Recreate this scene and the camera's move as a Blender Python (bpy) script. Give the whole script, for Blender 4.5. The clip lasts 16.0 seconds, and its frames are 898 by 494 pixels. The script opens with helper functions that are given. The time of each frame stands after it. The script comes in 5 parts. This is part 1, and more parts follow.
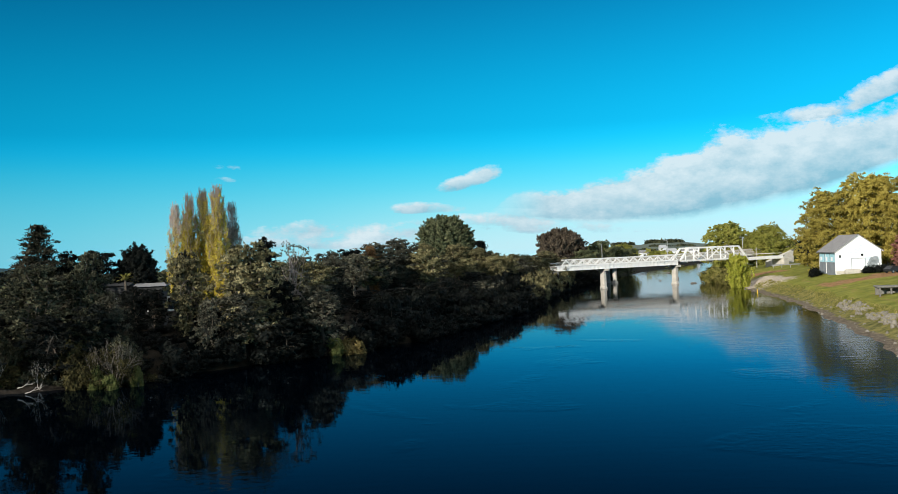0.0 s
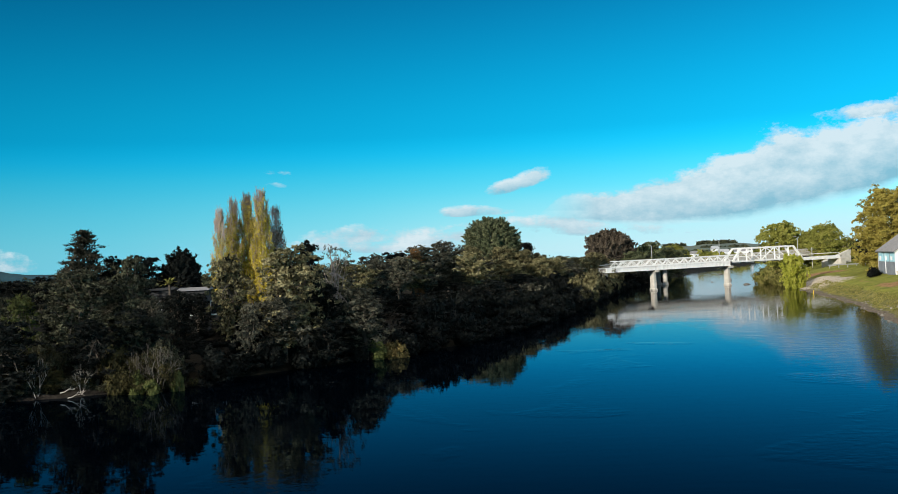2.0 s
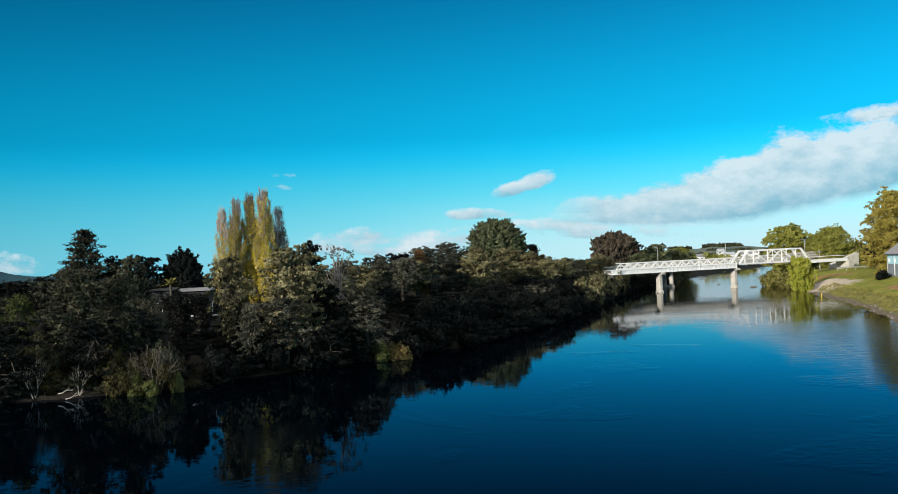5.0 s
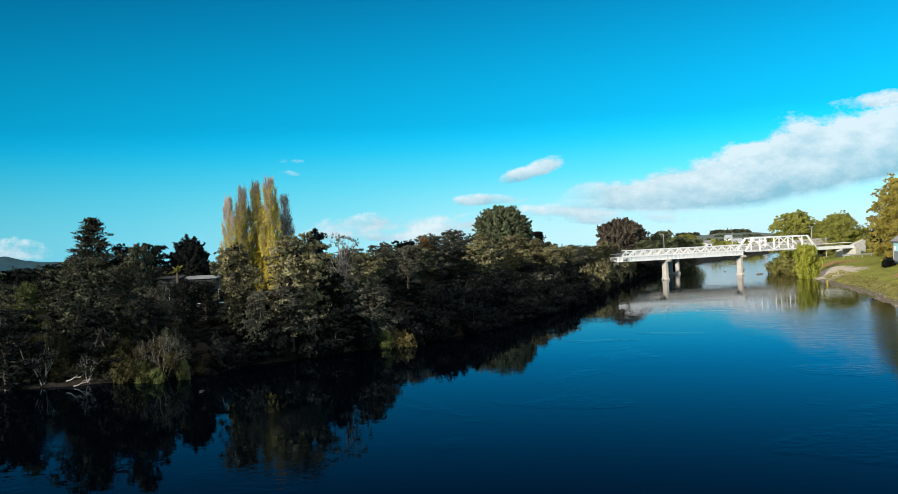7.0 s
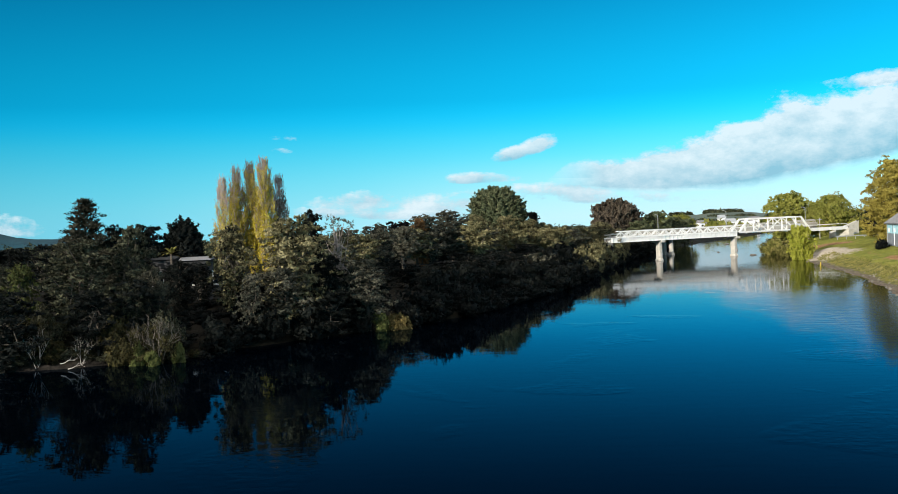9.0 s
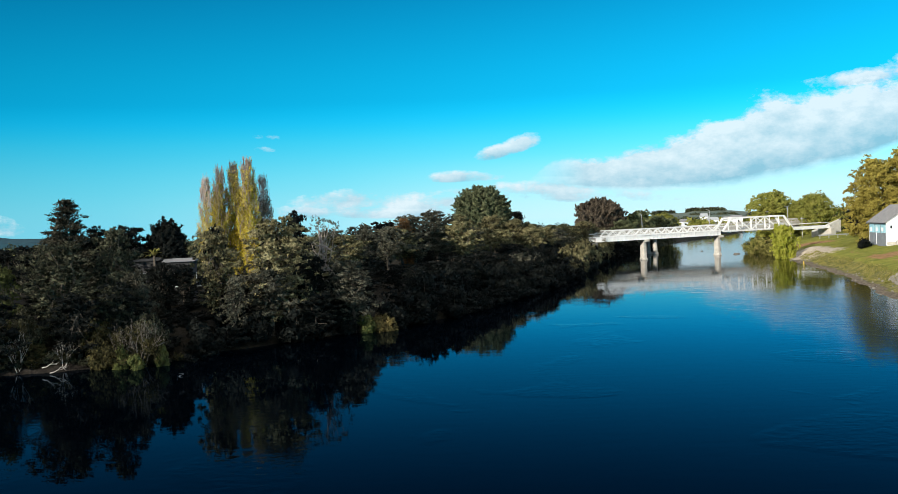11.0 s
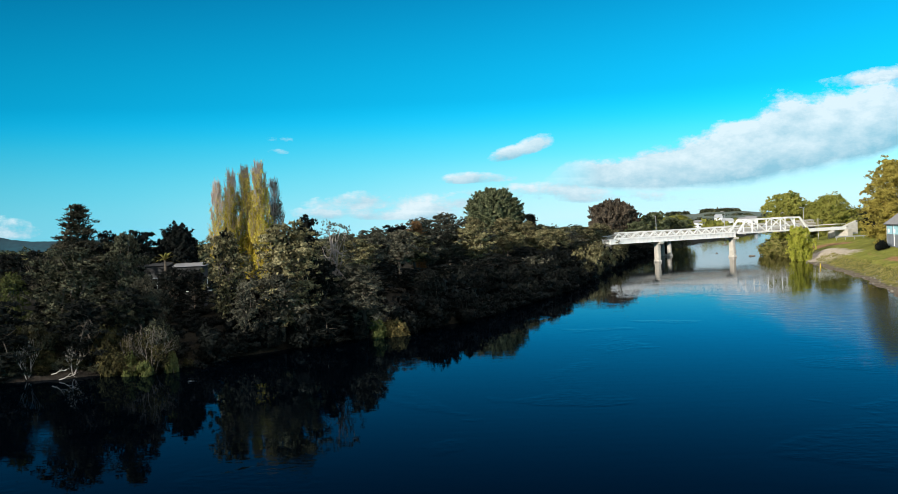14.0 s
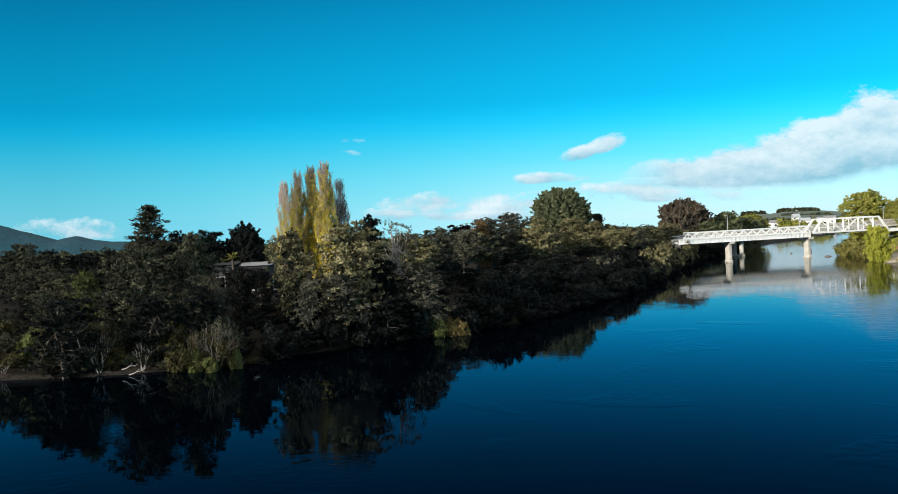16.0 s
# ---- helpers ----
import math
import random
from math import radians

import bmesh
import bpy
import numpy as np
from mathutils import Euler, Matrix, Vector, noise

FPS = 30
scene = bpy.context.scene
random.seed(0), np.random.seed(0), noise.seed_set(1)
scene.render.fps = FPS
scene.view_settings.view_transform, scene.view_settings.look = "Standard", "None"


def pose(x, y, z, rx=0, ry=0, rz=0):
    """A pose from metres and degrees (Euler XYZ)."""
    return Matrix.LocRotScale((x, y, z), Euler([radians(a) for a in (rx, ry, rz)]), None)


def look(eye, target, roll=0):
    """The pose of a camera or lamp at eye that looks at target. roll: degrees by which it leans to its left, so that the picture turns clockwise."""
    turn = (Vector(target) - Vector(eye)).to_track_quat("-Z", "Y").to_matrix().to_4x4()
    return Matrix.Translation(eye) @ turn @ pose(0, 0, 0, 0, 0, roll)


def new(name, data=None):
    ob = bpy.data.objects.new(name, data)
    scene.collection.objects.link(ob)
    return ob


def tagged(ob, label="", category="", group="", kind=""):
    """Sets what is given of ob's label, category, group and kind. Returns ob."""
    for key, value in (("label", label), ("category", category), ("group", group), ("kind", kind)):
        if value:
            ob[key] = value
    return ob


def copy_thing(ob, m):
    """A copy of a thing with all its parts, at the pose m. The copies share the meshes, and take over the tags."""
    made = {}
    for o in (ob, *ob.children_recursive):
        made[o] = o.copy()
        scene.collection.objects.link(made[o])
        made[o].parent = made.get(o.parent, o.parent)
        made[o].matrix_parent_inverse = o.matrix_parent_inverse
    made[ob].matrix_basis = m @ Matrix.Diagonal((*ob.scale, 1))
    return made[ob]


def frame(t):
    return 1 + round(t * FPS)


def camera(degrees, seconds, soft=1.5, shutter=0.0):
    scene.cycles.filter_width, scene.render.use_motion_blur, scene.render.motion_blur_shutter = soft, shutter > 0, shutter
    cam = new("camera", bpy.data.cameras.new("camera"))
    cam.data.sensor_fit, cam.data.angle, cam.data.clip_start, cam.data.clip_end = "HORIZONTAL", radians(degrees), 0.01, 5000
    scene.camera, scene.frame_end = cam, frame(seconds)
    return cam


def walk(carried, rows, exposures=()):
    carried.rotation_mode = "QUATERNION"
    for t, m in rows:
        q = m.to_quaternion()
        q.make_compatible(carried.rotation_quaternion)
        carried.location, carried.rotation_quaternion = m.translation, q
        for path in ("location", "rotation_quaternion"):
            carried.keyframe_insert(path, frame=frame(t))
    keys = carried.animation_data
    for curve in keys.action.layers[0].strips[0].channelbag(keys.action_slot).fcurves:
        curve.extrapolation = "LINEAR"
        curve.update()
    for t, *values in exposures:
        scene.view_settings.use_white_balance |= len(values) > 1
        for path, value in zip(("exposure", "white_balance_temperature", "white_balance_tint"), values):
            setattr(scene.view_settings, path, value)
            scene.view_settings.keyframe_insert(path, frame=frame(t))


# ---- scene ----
# ---------------------------------------------------------------- camera
EYE = 12.0
cam = camera(52.0, 16.0, soft=0.8)
ROWS = [
    (0.0, 0.00, 0.00, 0.00, 90.20, 2.20, 0.01),
    (0.5, 0.25, 0.53, -0.01, 90.29, 2.46, 1.36),
    (1.0, 0.63, 0.93, -0.06, 90.44, 2.70, 2.81),
    (1.5, 0.69, 1.47, -0.10, 90.46, 2.70, 2.98),
    (2.0, 0.68, 1.97, -0.17, 90.52, 2.66, 3.07),
    (2.5, 0.61, 2.66, -0.23, 90.56, 2.75, 3.18),
    (3.0, 0.63, 3.13, -0.33, 90.74, 2.79, 3.33),
    (3.5, 0.75, 3.29, -0.39, 90.94, 2.87, 3.49),
    (4.0, 0.73, 3.37, -0.46, 91.02, 2.73, 3.25),
    (4.5, 0.69, 3.42, -0.47, 91.02, 2.55, 3.13),
    (5.0, 0.72, 3.40, -0.44, 90.70, 2.53, 3.39),
    (5.2, 0.86, 3.28, -0.21, 89.88, 2.59, 3.50),
    (7.3, 1.17, 2.82, -0.14, 89.82, 2.44, 3.92),
    (7.5, 1.09, 2.88, 0.03, 89.33, 2.36, 3.90),
    (8.0, 1.14, 2.82, 0.27, 88.63, 2.28, 3.91),
    (8.5, 1.03, 2.91, 0.37, 88.48, 2.22, 3.67),
    (9.0, 0.86, 3.17, 0.34, 88.47, 2.31, 3.43),
    (11.5, 0.52, 3.77, 0.72, 88.33, 2.43, 2.14),
    (12.0, 0.46, 4.00, 0.82, 88.33, 2.47, 1.91),
    (12.5, 0.41, 4.21, 0.86, 88.34, 2.48, 1.74),
    (13.0, 0.32, 4.50, 0.90, 88.36, 2.49, 1.61),
    (13.5, 0.29, 4.73, 0.91, 88.40, 2.56, 1.81),
    (14.0, 0.72, 4.63, 0.89, 88.47, 2.57, 3.23),
    (14.5, 1.44, 4.38, 0.85, 88.60, 2.64, 6.07),
    (15.0, 1.81, 4.18, 0.84, 88.67, 2.66, 7.36),
    (15.5, 1.81, 4.39, 0.80, 88.68, 2.64, 7.44),
    (16.0, 1.88, 4.53, 0.78, 88.68, 2.63, 7.64),
]

walk(cam, [(t, pose(x, y, EYE + z, rx, ry, rz)) for t, x, y, z, rx, ry, rz in ROWS],
     exposures=((0.0, -0.10), (5.0, -0.12), (7.5, 0.04), (16.0, 0.06)))

# ---------------------------------------------------------------- world and sun
SUN_AZ, SUN_EL = (-0.66, -0.75), radians(14.0)      # the way to the sun on the plan, and its height
SUN_STRENGTH, SKY_GAIN = 6.0, 1.0

world = bpy.data.worlds.new("sky")
scene.world = world
world.use_nodes = True
WN, WL = world.node_tree.nodes, world.node_tree.links
WN.clear()


def wire(nodes, links, kind, inputs=(), operation="", clamp=False, data_type="", blend_type="", attribute=""):
    """A node of that kind with its properties; inputs: (socket, value or other socket)."""
    n = nodes.new(kind)
    if data_type:
        n.data_type = data_type
    if operation:
        n.operation = operation
    if clamp:
        n.use_clamp = True
    if blend_type:
        n.blend_type = blend_type
    if attribute:
        n.attribute_name = attribute
    for sock, v in inputs:
        if isinstance(v, bpy.types.NodeSocket):
            links.new(v, n.inputs[sock])
        else:
            n.inputs[sock].default_value = v
    return n


def wmath(op, a, b=0.0, c=0.0, clamp=False):
    return wire(WN, WL, "ShaderNodeMath", ((0, a), (1, b), (2, c)), operation=op, clamp=clamp).outputs[0]


def wmix(f, a, b, blend="MIX"):
    n = wire(WN, WL, "ShaderNodeMix", ((0, f), (6, a), (7, b)), data_type="RGBA", blend_type=blend)
    return n.outputs[2]


def build_sky():
    way = wire(WN, WL, "ShaderNodeTexCoord").outputs["Generated"]
    xyz = wire(WN, WL, "ShaderNodeSeparateXYZ", ((0, way),))
    x, y, z = xyz.outputs
    # bearing and height on the northern sky, as tangents
    yy = wmath("MAXIMUM", y, 0.15)
    u, v = wmath("DIVIDE", x, yy), wmath("DIVIDE", z, yy)
    sky = wire(WN, WL, "ShaderNodeTexSky")
    sky.sky_type, sky.sun_disc, sky.sun_elevation, sky.sun_rotation = "NISHITA", False, SUN_EL, math.atan2(SUN_AZ[0], SUN_AZ[1])
    sky.air_density, sky.dust_density, sky.ozone_density = 1.0, 0.3, 4.0
    nish = sky.outputs[0]
    nish = wmix(1.0, nish, (0.10, 0.10, 0.10, 1), "MULTIPLY")
    ramp = wire(WN, WL, "ShaderNodeValToRGB", ((0, wmath("ABSOLUTE", z)),))
    cr = ramp.color_ramp
    cr.interpolation = "B_SPLINE"
    for e, (pos, col) in zip([cr.elements[0], cr.elements[1], cr.elements.new(0.04), cr.elements.new(0.09), cr.elements.new(0.16), cr.elements.new(0.26), cr.elements.new(0.4), cr.elements.new(0.13)],
                             ((0.0, (0.56, 0.91, 1.02)), (0.7, (0.0, 0.02, 0.07)), (0.04, (0.28, 0.88, 1.12)), (0.09, (0.01, 0.70, 1.08)), (0.16, (0.0, 0.425, 0.82)), (0.26, (0.0, 0.205, 0.47)), (0.4, (0.0, 0.075, 0.20)), (0.13, (0.0, 0.53, 0.94)))):
        e.position, e.color = pos, (*col, 1)
    base = wmix(0.985, nish, ramp.outputs[0])
    # clouds: soft ellipses broken up by noise
    p = wire(WN, WL, "ShaderNodeCombineXYZ", ((0, u), (1, wmath("MULTIPLY", v, 1.7)), (2, 0.3))).outputs[0]
    n1 = wire(WN, WL, "ShaderNodeTexNoise", (("Vector", p), ("Scale", 14.0), ("Detail", 9.0), ("Roughness", 0.66))).outputs[0]
    up = wire(WN, WL, "ShaderNodeVectorMath", ((0, p), (1, (-0.008, 0.02, 0))), operation="ADD").outputs[0]
    n2 = wire(WN, WL, "ShaderNodeTexNoise", (("Vector", up), ("Scale", 14.0), ("Detail", 9.0), ("Roughness", 0.66))).outputs[0]
    CLOUDS = ((0.401, 0.135, 0.059, 0.0100, 0.06, 0.80), (0.463, 0.155, 0.060, 0.0150, 0.41, 0.90), (0.040, 0.0815, 0.021, 0.0105, 0.28, 0.95), (0.012, 0.0715, 0.019, 0.0075, 0.20, 0.92), (0.10, 0.022, 0.13, 0.0080, -0.05, 0.72), (-0.10, 0.013, 0.15, 0.0080, -0.03, 0.86),
              (-0.125, 0.027, 0.075, 0.0115, -0.02, 0.95), (-0.020, 0.047, 0.045, 0.0060, -0.02, 0.74), (0.075, 0.030, 0.080, 0.0090, -0.05, 0.86),
              (-0.050, 0.020, 0.060, 0.0070, -0.04, 0.80), (-0.589, 0.018, 0.100, 0.0134, -0.04, 0.85), (-0.251, 0.101, 0.026, 0.0040, -0.09, 0.66), (-0.250, 0.088, 0.024, 0.0040, -0.12, 0.66))

    def profile(rows):
        """A height over the bearing, from rows of (bearing, height)."""
        r = wire(WN, WL, "ShaderNodeValToRGB", ((0, u),)).color_ramp
        while len(r.elements) < len(rows):
            r.elements.new(0.5)
        for e, (a, b) in zip(r.elements, rows):
            e.position, e.color = a, (b * 5, b * 5, b * 5, 1)
        return wmath("MULTIPLY", WN[-1].outputs[0], 0.2)

    # the long cloud: a flat base and a lumpy top
    foot = profile(((0.06, 0.033), (0.11, 0.026), (0.168, 0.020), (0.235, 0.022), (0.301, 0.028), (0.393, 0.043), (0.486, 0.071), (0.60, 0.10)))
    head = profile(((0.04, 0.036), (0.075, 0.060), (0.145, 0.065), (0.20, 0.078), (0.26, 0.095), (0.30, 0.118), (0.39, 0.120), (0.488, 0.138), (0.62, 0.16)))
    env = tops = total = None
    for cu, cv, ru, rv, tilt, weight in CLOUDS:
        du, dv = wmath("SUBTRACT", u, cu), wmath("SUBTRACT", v, cv)
        dv = wmath("DIVIDE", wmath("SUBTRACT", dv, wmath("MULTIPLY", du, tilt)), rv)
        r = wmath("ADD", wmath("POWER", wmath("ABSOLUTE", wmath("DIVIDE", du, ru)), 2.0), wmath("POWER", wmath("ABSOLUTE", dv), wmath("MULTIPLY_ADD", wmath("LESS_THAN", dv, 0.0), 2.5, 2.0)))
        e = wmath("MULTIPLY", wmath("SUBTRACT", 1.0, wmath("MULTIPLY", r, 0.5), clamp=True), weight)
        w = wmath("MULTIPLY", e, dv)
        env = e if env is None else wmath("MAXIMUM", env, e)
        tops = w if tops is None else wmath("ADD", tops, w)
        total = e if total is None else wmath("ADD", total, e)
    height = wmath("DIVIDE", tops, wmath("MAXIMUM", total, 0.05))
    dens = wmath("ADD", wmath("MULTIPLY", wmath("SUBTRACT", n1, 0.5), 2.6), wmath("SUBTRACT", env, 0.46))
    small = wmath("MULTIPLY", wmath("MULTIPLY", dens, 2.6, clamp=True), wmath("MULTIPLY", env, 3.0, clamp=True))
    rise = wmath("DIVIDE", wmath("SUBTRACT", v, foot), wmath("MAXIMUM", wmath("SUBTRACT", head, foot), 0.004))
    crown = wmath("ADD", wmath("MULTIPLY", wmath("SUBTRACT", 1.04, rise), 2.0), wmath("MULTIPLY", wmath("SUBTRACT", n1, 0.50), 2.1))
    sole = wmath("MULTIPLY_ADD", rise, 7.0, wmath("MULTIPLY", wmath("SUBTRACT", n2, 0.5), 1.2), clamp=True)
    big = wmath("MULTIPLY", wmath("MULTIPLY", crown, 3.4, clamp=True), sole)
    big = wmath("MULTIPLY", big, wmath("MULTIPLY", wmath("SUBTRACT", u, 0.045), 16.0, clamp=True))
    north = wmath("GREATER_THAN", y, 0.15)
    mask = wmath("MULTIPLY", wmath("MAXIMUM", small, big), north)
    relief = wmath("MULTIPLY", wmath("SUBTRACT", n1, n2), 2.0)
    lit_small = wmath("ADD", relief, wmath("MULTIPLY_ADD", height, 0.45, 0.62))
    lit_big = wmath("ADD", relief, wmath("MULTIPLY_ADD", rise, 1.0, 0.10))
    lit = wmath("MULTIPLY_ADD", big, wmath("SUBTRACT", lit_big, lit_small), lit_small, clamp=True)
    white = wmix(lit, (0.26, 0.54, 0.69, 1), (0.76, 0.89, 0.95, 1))
    # the sky is paler towards the east
    east = wmath("MULTIPLY", wmath("MINIMUM", wmath("MAXIMUM", u, -0.6), 0.6), 0.95)
    base = wmix(1.0, base, wmath("POWER", 2.0, east), "MULTIPLY")
    west = wmath("MULTIPLY", wmath("MULTIPLY", u, -2.4, clamp=True), wmath("SUBTRACT", 1.0, wmath("MULTIPLY", wmath("ABSOLUTE", z), 6.5), clamp=True))
    base = wmix(west, base, wmix(1.0, base, (0.50, 0.97, 1.10, 1), "MULTIPLY"))
    # thin white haze low over the river and the eastern fields
    low = wmath("SUBTRACT", 1.0, wmath("MULTIPLY", wmath("ABSOLUTE", z), 15.0), clamp=True)
    haze = wmath("MULTIPLY", wmath("MULTIPLY", low, wmath("MULTIPLY_ADD", u, 2.2, 0.35, clamp=True)), 0.75)
    base = wmix(wmath("MULTIPLY", haze, north), base, (0.62, 0.86, 0.93, 1))
    out = wmix(wmath("MULTIPLY", mask, 0.93), base, white)
    bg = wire(WN, WL, "ShaderNodeBackground", ((0, out), (1, SKY_GAIN)))
    wire(WN, WL, "ShaderNodeOutputWorld", ((0, bg.outputs[0]),))


build_sky()
sun_data = bpy.data.lights.new("sun", "SUN")
sun_data.energy, sun_data.angle, sun_data.color = SUN_STRENGTH, radians(0.5), (1.0, 0.93, 0.82)
sun = new("sun", sun_data)
to_sun = Vector((*SUN_AZ, 0)).normalized() * math.cos(SUN_EL) + Vector((0, 0, math.sin(SUN_EL)))
sun.matrix_world = look(to_sun * 400, (0, 0, 0))


# ---------------------------------------------------------------- materials
def material(name, rough=0.7, metal=0.0, spec=0.3):
    m = bpy.data.materials.new(name)
    m.use_nodes = True
    b = m.node_tree.nodes["Principled BSDF"]
    b.inputs["Roughness"].default_value, b.inputs["Metallic"].default_value = rough, metal
    b.inputs["Specular IOR Level"].default_value = spec
    return m, m.node_tree.nodes, m.node_tree.links, b


def noisy(name, c1, c2, scale=3.0, rough=0.75, bump=0.2, metal=0.0, fine=25.0, streak=1.0, spec=0.3):
    """Two-scale mottled surface between two colours, with a fine bump."""
    m, n, l, b = material(name, rough, metal, spec)
    tc = wire(n, l, "ShaderNodeTexCoord").outputs["Object"]
    mp = wire(n, l, "ShaderNodeMapping", (("Vector", tc), ("Scale", (1, 1, streak)))).outputs[0]
    a = wire(n, l, "ShaderNodeTexNoise", (("Vector", mp), ("Scale", scale), ("Detail", 5.0), ("Roughness", 0.6))).outputs[0]
    f = wire(n, l, "ShaderNodeTexNoise", (("Vector", mp), ("Scale", fine), ("Detail", 4.0))).outputs[0]
    s = wire(n, l, "ShaderNodeMath", ((0, a), (1, f)), operation="ADD").outputs[0]
    r = wire(n, l, "ShaderNodeMapRange", ((0, s), (1, 0.7), (2, 1.3))).outputs[0]
    mix = wire(n, l, "ShaderNodeMix", ((0, r), (6, (*c1, 1)), (7, (*c2, 1))), data_type="RGBA").outputs[2]
    l.new(mix, b.inputs["Base Color"])
    bp = wire(n, l, "ShaderNodeBump", (("Height", f), ("Strength", bump), ("Distance", 0.05))).outputs[0]
    l.new(bp, b.inputs["Normal"])
    return m


def leafy(name, *cols, glow=0.10):
    """Foliage: each leaf takes its own colour from the ramp, some light passes through."""
    m, n, l, b = material(name, 0.75, spec=0.10)
    g = wire(n, l, "ShaderNodeNewGeometry")
    oi = wire(n, l, "ShaderNodeObjectInfo")
    pos = wire(n, l, "ShaderNodeTexNoise", (("Vector", g.outputs["Position"]), ("Scale", 0.55), ("Detail", 2.0))).outputs[0]
    k = wire(n, l, "ShaderNodeMath", ((0, g.outputs["Random Per Island"]), (1, 0.55), (2, wire(n, l, "ShaderNodeMath", ((0, pos), (1, 0.9), (2, -0.22)), operation="MULTIPLY_ADD").outputs[0])), operation="MULTIPLY_ADD").outputs[0]
    ramp = wire(n, l, "ShaderNodeValToRGB", ((0, k),))
    e = ramp.color_ramp.elements
    while len(e) < len(cols):
        e.new(0.5)
    for i, c in enumerate(cols):
        e[i].position, e[i].color = 0.15 + 0.7 * i / max(1, len(cols) - 1), (*c, 1)
    hsv = wire(n, l, "ShaderNodeHueSaturation", (("Color", ramp.outputs[0]), ("Value", wire(n, l, "ShaderNodeMath", ((0, oi.outputs["Random"]), (1, 0.5), (2, 0.75)), operation="MULTIPLY_ADD").outputs[0])))
    l.new(hsv.outputs[0], b.inputs["Base Color"])
    tr = wire(n, l, "ShaderNodeBsdfTranslucent", ((0, hsv.outputs[0]),))
    mx = wire(n, l, "ShaderNodeMixShader", ((0, glow), (1, b.outputs[0]), (2, tr.outputs[0])))
    l.new(mx.outputs[0], n["Material Output"].inputs[0])
    return m


LEAF_OLIVE = leafy("leaf_olive", (0.012, 0.013, 0.006), (0.145, 0.130, 0.066), (0.32, 0.285, 0.15))
LEAF_GREY = leafy("leaf_grey", (0.010, 0.012, 0.008), (0.062, 0.062, 0.044), (0.155, 0.148, 0.108))
# darkened leaf: the wooded point's shade is put into the colour
LEAF_SHADED = leafy("leaf_shaded", (0.005, 0.007, 0.004), (0.034, 0.036, 0.022), (0.10, 0.10, 0.062))
# near-black: dark evergreens, and the lower bank's shade put into leaf colour
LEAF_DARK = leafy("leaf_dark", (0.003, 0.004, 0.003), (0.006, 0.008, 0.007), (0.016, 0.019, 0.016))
LEAF_CONIFER = leafy("leaf_conifer", (0.010, 0.012, 0.008), (0.045, 0.045, 0.030), (0.11, 0.10, 0.07))
LEAF_LIGHT = leafy("leaf_light", (0.03, 0.042, 0.012), (0.078, 0.090, 0.027), (0.12, 0.128, 0.045))
LEAF_ROUND = leafy("leaf_round", (0.02, 0.028, 0.012), (0.085, 0.10, 0.05), (0.19, 0.20, 0.11))
LEAF_YELLOW = leafy("leaf_yellow", (0.26, 0.21, 0.025), (0.46, 0.38, 0.045), (0.60, 0.50, 0.12), glow=0.35)
LEAF_BRIGHT = leafy("leaf_bright", (0.24, 0.27, 0.03), (0.42, 0.44, 0.06), (0.55, 0.53, 0.12), glow=0.35)
LEAF_AUTUMN = leafy("leaf_autumn", (0.16, 0.13, 0.028), (0.32, 0.265, 0.055), (0.45, 0.38, 0.10), glow=0.3)
LEAF_RUSSET = leafy("leaf_russet", (0.06, 0.032, 0.014), (0.15, 0.08, 0.032), (0.24, 0.14, 0.065))
LEAF_PURPLE = leafy("leaf_purple", (0.026, 0.021, 0.014), (0.078, 0.062, 0.045), (0.145, 0.118, 0.085))
LEAF_WOODS = leafy("leaf_woods", (0.006, 0.010, 0.006), (0.035, 0.042, 0.022), (0.11, 0.11, 0.055))
LEAF_OCHRE = leafy("leaf_ochre", (0.05, 0.04, 0.012), (0.15, 0.115, 0.04), (0.26, 0.205, 0.085))
LEAF_TAWNY = leafy("leaf_tawny", (0.03, 0.03, 0.013), (0.145, 0.13, 0.062), (0.32, 0.285, 0.15))
# dry leaf colour, also darkened for the shaded foot of the bank
LEAF_DRY = leafy("leaf_dry", (0.010, 0.010, 0.004), (0.032, 0.029, 0.011), (0.075, 0.066, 0.024))
LEAF_RED = leafy("leaf_red", (0.10, 0.045, 0.035), (0.21, 0.095, 0.075), (0.32, 0.17, 0.12))
LEAF_YARD = leafy("leaf_yard", (0.12, 0.135, 0.025), (0.23, 0.235, 0.05), (0.34, 0.32, 0.085), glow=0.35)
LEAF_WEED = leafy("leaf_weed", (0.06, 0.07, 0.015), (0.17, 0.16, 0.04), (0.30, 0.26, 0.10))
BARK = noisy("bark", (0.05, 0.04, 0.03), (0.14, 0.12, 0.095), 4, 0.9, 0.5, streak=0.3)
TWIG_PINK = noisy("twig_pink", (0.20, 0.16, 0.14), (0.38, 0.31, 0.27), 5, 0.85, 0.2)
BARK_GREY = noisy("bark_grey", (0.07, 0.06, 0.05), (0.17, 0.15, 0.13), 5, 0.88, 0.3, streak=0.4)
BARK_PALE = noisy("bark_pale", (0.16, 0.13, 0.11), (0.34, 0.29, 0.26), 5, 0.85, 0.3, streak=0.4)
DEADWOOD = noisy("deadwood", (0.16, 0.145, 0.13), (0.42, 0.395, 0.355), 6, 0.8, 0.3, streak=0.4)
